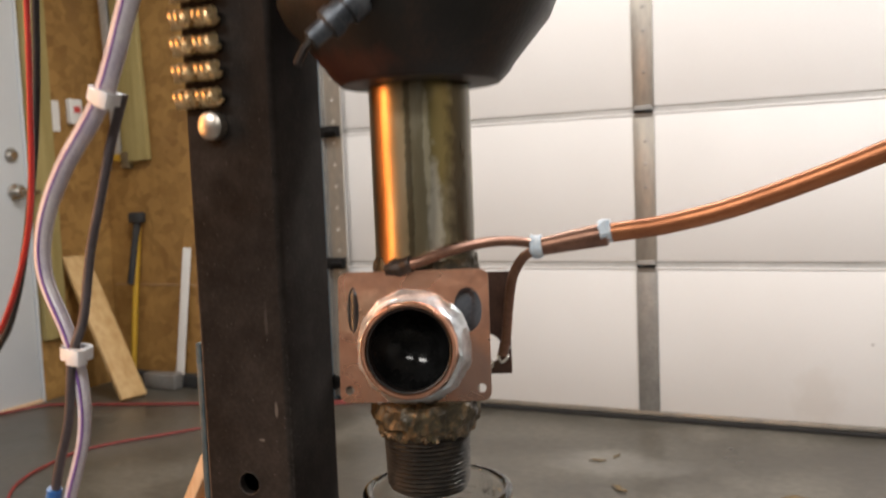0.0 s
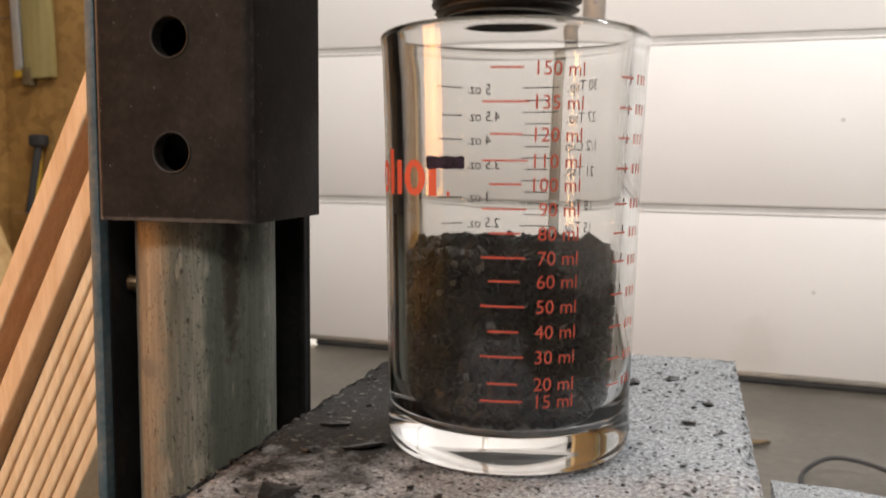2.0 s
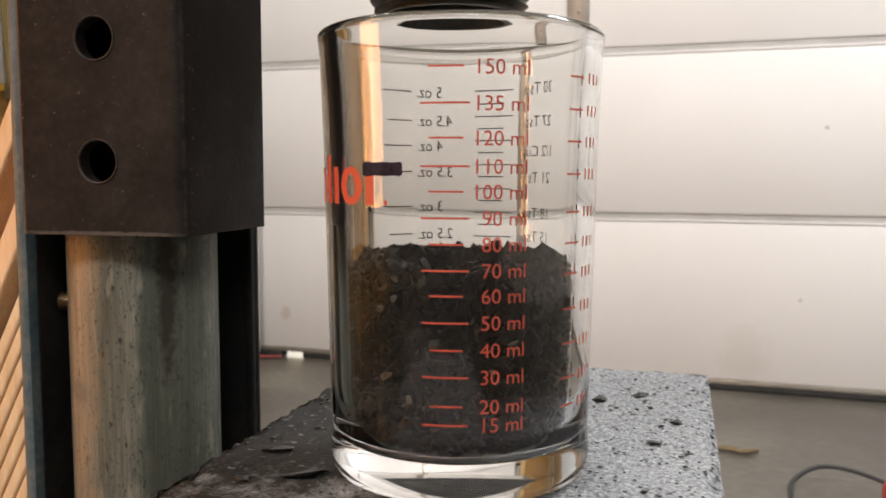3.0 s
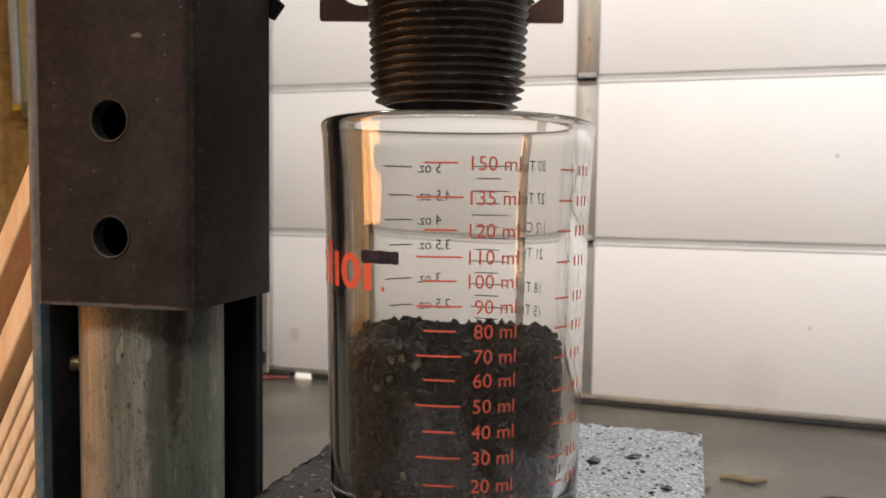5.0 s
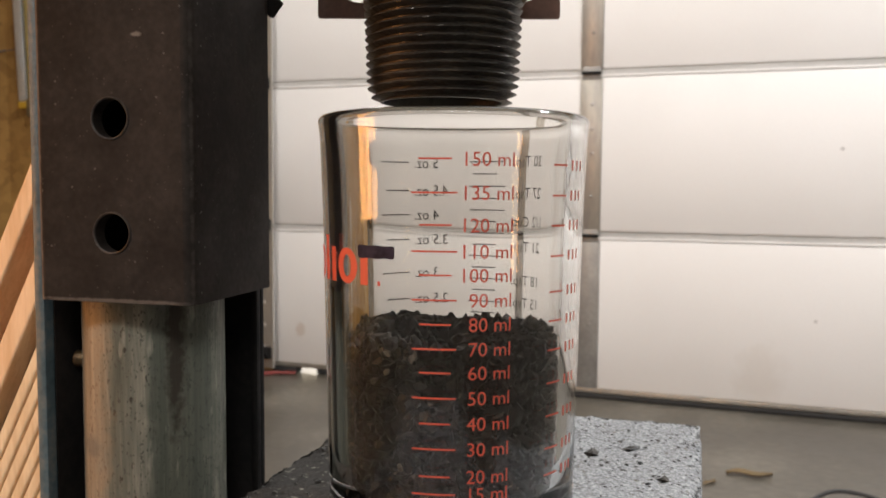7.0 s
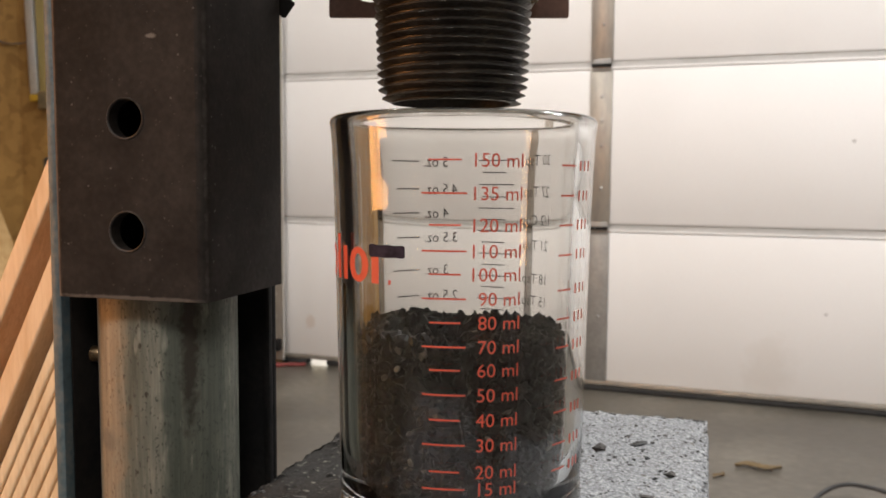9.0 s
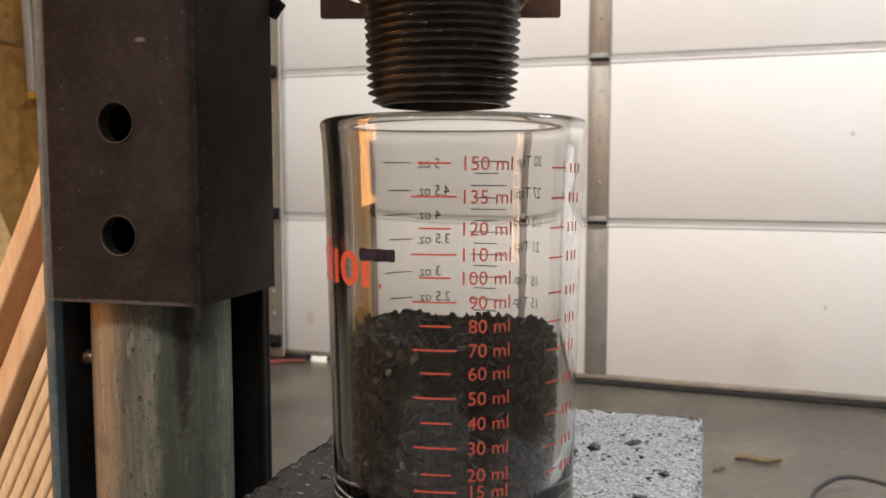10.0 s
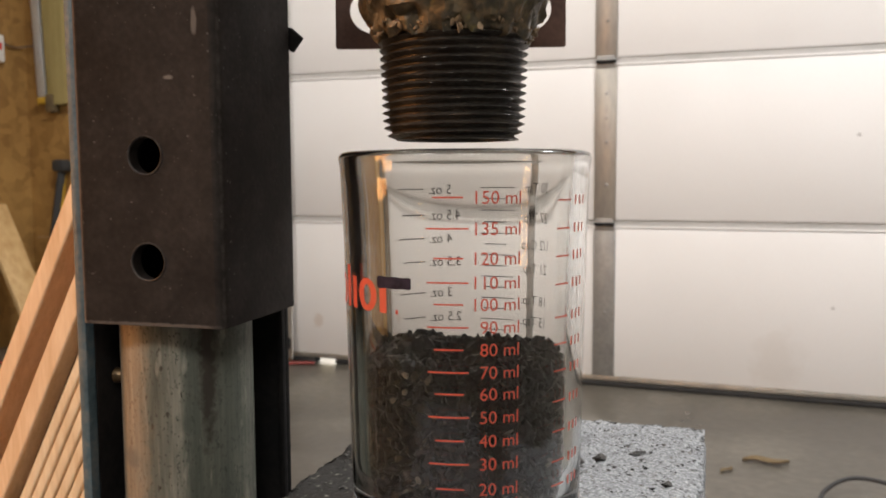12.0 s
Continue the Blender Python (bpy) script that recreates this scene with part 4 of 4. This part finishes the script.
bm = turned([(0.0206, 0.0150), (0.0216, 0.0140), (0.0228, 0.0090), (0.0238, 0.0040), (0.0250, 0.0010), (0.0254, 0.0)], 0, 0, 72, port)
bmesh.ops.subdivide_edges(bm, edges=bm.edges, cuts=1, use_grid_fill=True)
part("solder_bead", bumpy(bm, 0.0012, 150, 7), SOLDER, reactor, "silvery uneven solder bead")
part("port_lining", turned([(0.0172, 0.0012), (0.0172, 0.0196), (0.0179, 0.0200), (0.0179, 0.0010)], 0, 0, 48, port, closed=True), VESSEL, reactor, "sooted inner wall of the sight port")
part("sight_glass", turned([(0, 0.0014)] + [(0.00171 * k, 0.0014 + 0.000095 * k * k) for k in range(1, 11)] + [(0.0171, 0.0005), (0, 0.0005)], 0, 0, 48, port), VIEW_GLASS, reactor, "dark sooted sight glass")
# back plate
mb = pose(-0.0015, 0.4200, 0.7860, -3, 0, 18.6)
W2, H2 = 0.0810, 0.0550
loops = [round_rect(W2, H2, 0.0008), [(-W2 / 2 + 0.0145 + 0.0095 * math.cos(t), -H2 / 2 + 0.0135 + 0.0085 * math.sin(t)) for t in (2 * math.pi * i / 24 for i in range(24))],
         [(W2 / 2 - 0.0145 + 0.0095 * math.cos(t), -H2 / 2 + 0.0135 + 0.0085 * math.sin(t)) for t in (2 * math.pi * i / 24 for i in range(24))]]
part("back_plate", pierced(loops, 0.0014, mb), COPPER_DARK, reactor, "dark tarnished copper plate with holes", smooth=False)
part("saddle_body", boxed(-0.0315, 0.0300, 0.0075, 0.0240, -0.0060, 0.0240, 0.006, 4, m=mp), VALVE, reactor, "dark blue-tinted body behind the copper plate")
part("cross_tube", turned([(0.0190, -0.040), (0.0190, -0.088)], 0, 0, 40, port), COPPER_DARK, reactor)
for sx, sz in ((0.026, 0.024), (0.029, -0.018), (-0.028, -0.018)):
    a, b = mp @ Vector((sx, 0.001, sz)), mb @ Vector((sx, 0, sz))
    part("tie_wire", rod([a, a.lerp(b, 0.3) + Vector((0.004, 0, 0.004)), a.lerp(b, 0.7) + Vector((0.002, 0, -0.003)), b], 0.0007, 6, 6), BOLT, reactor, "thin twisted steel wire")
# lumpy braze where the column meets the plate
bm = turned([(0.0234, 0.8150), (0.0246, 0.8165), (0.0251, 0.8195), (0.0248, 0.8230), (0.0241, 0.8260), (0.0236, 0.8280), (0.0234, 0.8290)], COLX, COLY, 96)
bmesh.ops.subdivide_edges(bm, edges=bm.edges, cuts=1, use_grid_fill=True)
part("braze_ring", bumpy(bm, 0.0011, 230, 9), BRAZE, reactor, "scorched lumpy braze round the column")
# copper tubing
ct = thing("copper_tubing", (0.0635, 0.4009, 0.829), "bent copper tube splitting into two thin branches", "copper tube")
part("main_tube", rod([(0.0930, 0.4072, 0.8345), (0.1100, 0.4095, 0.8365), (0.1260, 0.4111, 0.8390), (0.1550, 0.4116, 0.8462), (0.2000, 0.4110, 0.8620), (0.2700, 0.4080, 0.8900), (0.3600, 0.4000, 0.9250), (0.5, 0.39, 0.98)], 0.0046, 8, 16), COPPER_TUBE, ct)
part("sleeve", rod([(0.0615, 0.4004, 0.8288), (0.0680, 0.4018, 0.8296), (0.0800, 0.4046, 0.8318), (0.0965, 0.4079, 0.8345)], lambda s: 0.0038 + 0.0018 * s, 6, 18), BROWN_TUBE, ct, "flared copper sleeve")
part("tape_wrap", bumpy(rod([(0.0610, 0.4003, 0.8290), (0.0635, 0.4009, 0.8292), (0.0665, 0.4015, 0.8296)], 0.0056, 4, 18), 0.0012, 300), TAPE, ct, "pale blue tape wrap")
part("tape_wrap", bumpy(rod([(0.0935, 0.4070, 0.8352), (0.0960, 0.4076, 0.8358), (0.0985, 0.4081, 0.8362)], 0.0058, 4, 18), 0.0012, 300, 5), TAPE, ct, "pale blue tape wrap")
part("upper_branch", rod([(0.0640, 0.4009, 0.8296), (0.0580, 0.3940, 0.8322), (0.0500, 0.3740, 0.8338), (0.0410, 0.3530, 0.8320), (0.0300, 0.3400, 0.8280), (0.0205, 0.3390, 0.8252)], 0.0024, 8, 12), BROWN_TUBE, ct, "thin brown copper branch tube")
part("flux_lump", bumpy(rod([(0.0260, 0.3395, 0.8270), (0.0200, 0.3390, 0.8250), (0.0140, 0.3400, 0.8235)], 0.0036, 4, 12), 0.001, 260), VESSEL, ct, "black burnt lump at the branch tip")
part("lower_branch", rod([(0.0640, 0.4009, 0.8280), (0.0575, 0.3993, 0.8245), (0.0520, 0.3977, 0.8150), (0.0495, 0.3968, 0.8000), (0.0481, 0.3962, 0.7860), (0.0460, 0.3955, 0.7760)], 0.0025, 8, 12), BROWN_TUBE, ct, "thin brown copper branch tube")
part("tie_wire", rod([(0.0440, 0.394, 0.776), (0.0470, 0.3915, 0.7735), (0.0490, 0.395, 0.7755), (0.0465, 0.3985, 0.7780), (0.0500, 0.397, 0.7800)], 0.0007, 6, 6), BOLT, ct, "thin steel tie wire")

# slotted stand: black square tube over a round pipe in a channel
stand = thing("steel_stand", (-0.07, 0.36, 0), "black square steel tube sliding over a round pipe in channel", "steel stand")
ms = pose(-0.0640, 0.3335, 0.6700, 0, 0, 5.5)
S, TH, TOPZ = 0.0485, 0.0042, 0.42
fl = [(-S / 2 + 0.0028, 0), (S / 2 - 0.0028, 0), (S / 2 - 0.0028, TOPZ), (-S / 2 + 0.0028, TOPZ)]
hl = [circle2(0.0, z, 0.0054, 32) for z in (0.0190, 0.0500)]
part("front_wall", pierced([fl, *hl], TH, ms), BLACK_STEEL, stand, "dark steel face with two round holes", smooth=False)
bm = bmesh.new()
outer, innr = round_rect(S, S, 0.0030), round_rect(S - 2 * TH, S - 2 * TH, 0.0015)
for z in (0.0, TOPZ):
    for lp in (outer, innr):
        for x, y in lp:
            bm.verts.new(ms @ Vector((x, y + S / 2, z)))
bm.verts.ensure_lookup_table()
n = len(outer)
for i in range(n):
    j = (i + 1) % n
    ox, oy = outer[i], outer[j]
    if abs(ox[1] + S / 2) < 1e-6 and abs(oy[1] + S / 2) < 1e-6 and abs(ox[0] - oy[0]) > 0.01:
        continue
    A = [bm.verts[k] for k in (i, j, 2 * n + j, 2 * n + i)]
    B = [bm.verts[k + n] for k in (j, i, 2 * n + i, 2 * n + j)]
    bm.faces.new(A)
    bm.faces.new(B)
    bm.faces.new([bm.verts[i], bm.verts[n + i], bm.verts[n + j], bm.verts[j]])
    bm.faces.new([bm.verts[2 * n + i], bm.verts[2 * n + j], bm.verts[3 * n + j], bm.verts[3 * n + i]])
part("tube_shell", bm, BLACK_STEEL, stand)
# rings that carry the highlight of the hole chamfers in their colour
for z in (0.0190, 0.0500):
    bm = turned([(0.0053, -0.0002), (0.0056, -0.0004), (0.0058, -0.0002), (0.0058, 0.0003), (0.0053, 0.0003)], 0, 0, 32, ms @ Matrix.Translation((0, 0.0, z)) @ pose(0, 0, 0, -90), closed=True)
    part("hole_edge", bm, EDGE_GLINT, stand, "edge of a drilled hole with its highlight in the colour")
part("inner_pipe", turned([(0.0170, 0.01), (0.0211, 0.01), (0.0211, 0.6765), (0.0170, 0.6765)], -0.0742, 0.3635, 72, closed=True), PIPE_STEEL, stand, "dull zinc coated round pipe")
mc = pose(-0.0985, 0.3400, 0.0, 0, 0, 5.0)
part("channel_left", boxed(0, 0.0035, 0.0, 0.0525, 0.0, 0.7865, 0.0008, m=mc), BLUE_STEEL, stand, "channel flange with worn blue paint")
# dark sheet added where the channel's inner face lies in shade
part("channel_shade_sheet", boxed(0.0036, 0.0042, 0.0035, 0.0495, 0.0, 0.7860, 0.0002, m=mc), DARK_STEEL, stand, "dark sheet standing in for shade inside the channel")
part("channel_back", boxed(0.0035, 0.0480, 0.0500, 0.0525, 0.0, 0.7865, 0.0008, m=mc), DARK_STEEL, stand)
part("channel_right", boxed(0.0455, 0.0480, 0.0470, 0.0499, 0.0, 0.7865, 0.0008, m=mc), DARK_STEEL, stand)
part("base_plate", boxed(-0.06, 0.12, -0.03, 0.15, 0.0, 0.0095, 0.002, m=mc), DARK_STEEL, stand)
part("screw", turned([(0, 0.0045), (0.0016, 0.0042), (0.0025, 0.0025), (0.0026, 0)], 0, 0, 14, pose(-0.0938, 0.352, 0.649, 0, 90, 5)), OLD_BRASS, stand, "small crusted brass screw")
part("catch_tab", boxed(-0.0030, 0.0030, -0.0012, 0.0012, -0.0030, 0.0030, 0.0005, m=pose(-0.0455, 0.3858, 0.7592, 0, 40, 0)), DARK_STEEL, stand)
part("bolt_head", turned([(0, 0.0062), (0.0052, 0.0060), (0.0066, 0.0048), (0.0068, 0)], 0, 0, 24, pose(-0.0712, 0.3325, 0.8930, 90, 0, 5)), BOLT, stand, "round bright bolt head")
cordw = thing("twisted_cord", (-0.076, 0.328, 0.92), "brassy twisted cord wound round the black post", "cord")
for i in range(6):
    z = 0.9062 + 0.0124 * i
    for side in (0, 1):
        bm = bmesh.new()
        for ph in (0, 2.1, 4.2):
            x0 = -0.0885 + 0.0128 * side
            line = [Vector((x0 + 0.0108 * k / 14, 0.3278 + 0.0010 * side + 0.0020 * math.cos(ph + k * 0.45), z + 0.0025 * math.sin(ph + k * 0.45))) for k in range(15)]
            sweep(bm, line, 0.0022, 8)
        part("cord_turn", bm, ROPE, cordw)

# boards that lean on the stand
SL = 0.545
tilt = -math.degrees(math.atan(SL))


def leaning(off, w, y0, y1, z1, material, label):
    """A long board in the plane of the lean; off is its upper edge's x at 0.633 m, w its width along x."""
    ca = math.cos(math.atan(SL))
    bm = boxed(0, w * ca, y0, y1, -0.06, 1.0, 0.0008)
    bmesh.ops.bisect_plane(bm, geom=[*bm.verts, *bm.edges, *bm.faces], plane_co=(0, 0, 0.9), plane_no=(0, 0, 1), clear_outer=True)
    bmesh.ops.transform(bm, matrix=pose(off - 0.633 * SL, 0, 0, 0, -tilt, 0), verts=bm.verts)
    for lim, no in ((0.0005, (0, 0, -1)), (z1, (0, 0, 1))):
        r = bmesh.ops.bisect_plane(bm, geom=[*bm.verts, *bm.edges, *bm.faces], plane_co=(0, 0, lim), plane_no=no, clear_outer=True)
        bmesh.ops.edgeloop_fill(bm, edges=[e for e in r["geom_cut"] if isinstance(e, bmesh.types.BMEdge)])
    return single("leaning_board", bm, material, label, "board", "boards leaning on the stand", smooth=False)


leaning(-0.1725, 0.0080, 0.372, 0.44, 0.75, LUMBER, "orange-brown planed board leaning on the steel stand")
# recessed dark boards here stand in for shaded gaps in the stack
leaning(-0.1640, 0.0072, 0.384, 0.44, 0.74, LUMBER_DARK, "dark thin board standing in for a shaded gap between boards")
leaning(-0.1563, 0.0088, 0.374, 0.44, 0.72, LUMBER, "orange-brown planed board leaning on the steel stand")
leaning(-0.1470, 0.0040, 0.382, 0.44, 0.70, LUMBER_DARK, "dark thin board standing in for a shaded gap between boards")
for i in range(7):
    leaning(-0.1425 + 0.0056 * i, 0.0047, 0.377, 0.44, 0.68 - 0.012 * i, LUMBER_PALE, "thin pale board leaning on the steel stand")
    if i < 6:
        # thin dark strip in place of the shaded gap to the next board
        leaning(-0.1377 + 0.0056 * i, 0.0008, 0.3795, 0.44, 0.675 - 0.012 * i, LUMBER_DARK, "dark strip standing in for a thin gap between boards")

# hose and cables beside the post
hose = thing("clear_hose", (-0.12, 0.275, 0.72), "cloudy clear hose with purple stripe and zip ties", "hose")
HP = [(-0.045, 0.278, 0.985), (-0.064, 0.275, 0.941), (-0.082, 0.275, 0.904), (-0.108, 0.275, 0.874), (-0.1215, 0.275, 0.850), (-0.1235, 0.275, 0.828), (-0.112, 0.275, 0.802), (-0.106, 0.275, 0.780), (-0.107, 0.275, 0.757), (-0.118, 0.275, 0.728), (-0.135, 0.278, 0.69), (-0.17, 0.285, 0.60), (-0.20, 0.29, 0.42), (-0.22, 0.30, 0.02)]
part("hose_wall", rod(HP, lambda s: 0.0046 - 0.0018 * min(1, s * 1.6), 8, 14), CLEAR_HOSE, hose)
part("stripe", rod([(x + 0.0012, y - 0.0040 + 0.0016 * min(1, i / 8), z) for i, (x, y, z) in enumerate(HP)], 0.0007, 8, 8), PURPLE, hose, "purple stripe along the hose")
CP = [(-0.078, 0.283, 0.905), (-0.086, 0.282, 0.885), (-0.093, 0.280, 0.860), (-0.0985, 0.278, 0.838), (-0.102, 0.275, 0.810), (-0.106, 0.271, 0.793), (-0.112, 0.272, 0.765), (-0.1225, 0.272, 0.735), (-0.130, 0.274, 0.70), (-0.16, 0.28, 0.55), (-0.19, 0.28, 0.02)]
part("dark_cable", rod(CP, 0.0021, 8, 10), CABLE_DARK, hose, "thin dark cable tied to the hose")
part("blue_sleeve", rod([(-0.1235, 0.2715, 0.7320), (-0.1265, 0.2720, 0.7200), (-0.1300, 0.274, 0.7000)], 0.0034, 4, 12), CABLE_BLUE, hose, "blue sleeve on the cable")
for x, z, a in ((-0.0800, 0.9035, 20), (-0.1065, 0.7945, 5)):
    bm = turned([(0.0052, -0.0026), (0.0068, -0.0026), (0.0068, 0.0026), (0.0052, 0.0026)], 0, 0, 20, pose(x, 0.274, z, 0, a, 0), closed=True)
    box(bm, 0.003, 0.011, -0.0095, -0.004, -0.0035, 0.0035, 0.001, m=pose(x, 0.274, z, 0, a, 0))
    part("zip_tie", bm, ZIP, hose, "white nylon zip tie")
single("red_cable", rod([(-0.118, 0.275, 1.05), (-0.122, 0.275, 0.95), (-0.124, 0.275, 0.915), (-0.1285, 0.275, 0.863), (-0.138, 0.275, 0.832), (-0.153, 0.275, 0.805), (-0.185, 0.28, 0.77), (-0.26, 0.29, 0.60), (-0.3, 0.3, 0.01)], 0.0013, 8, 10), CABLE_RED, "red cable hanging beside the black post", "cable")
single("black_cable", rod([(-0.121, 0.283, 1.05), (-0.126, 0.283, 0.95), (-0.131, 0.283, 0.900), (-0.138, 0.283, 0.865), (-0.145, 0.283, 0.838), (-0.158, 0.283, 0.805), (-0.20, 0.29, 0.75), (-0.28, 0.30, 0.55), (-0.33, 0.31, 0.01)], 0.0017, 8, 10), RUBBER, "black cable hanging beside the black post", "cable")
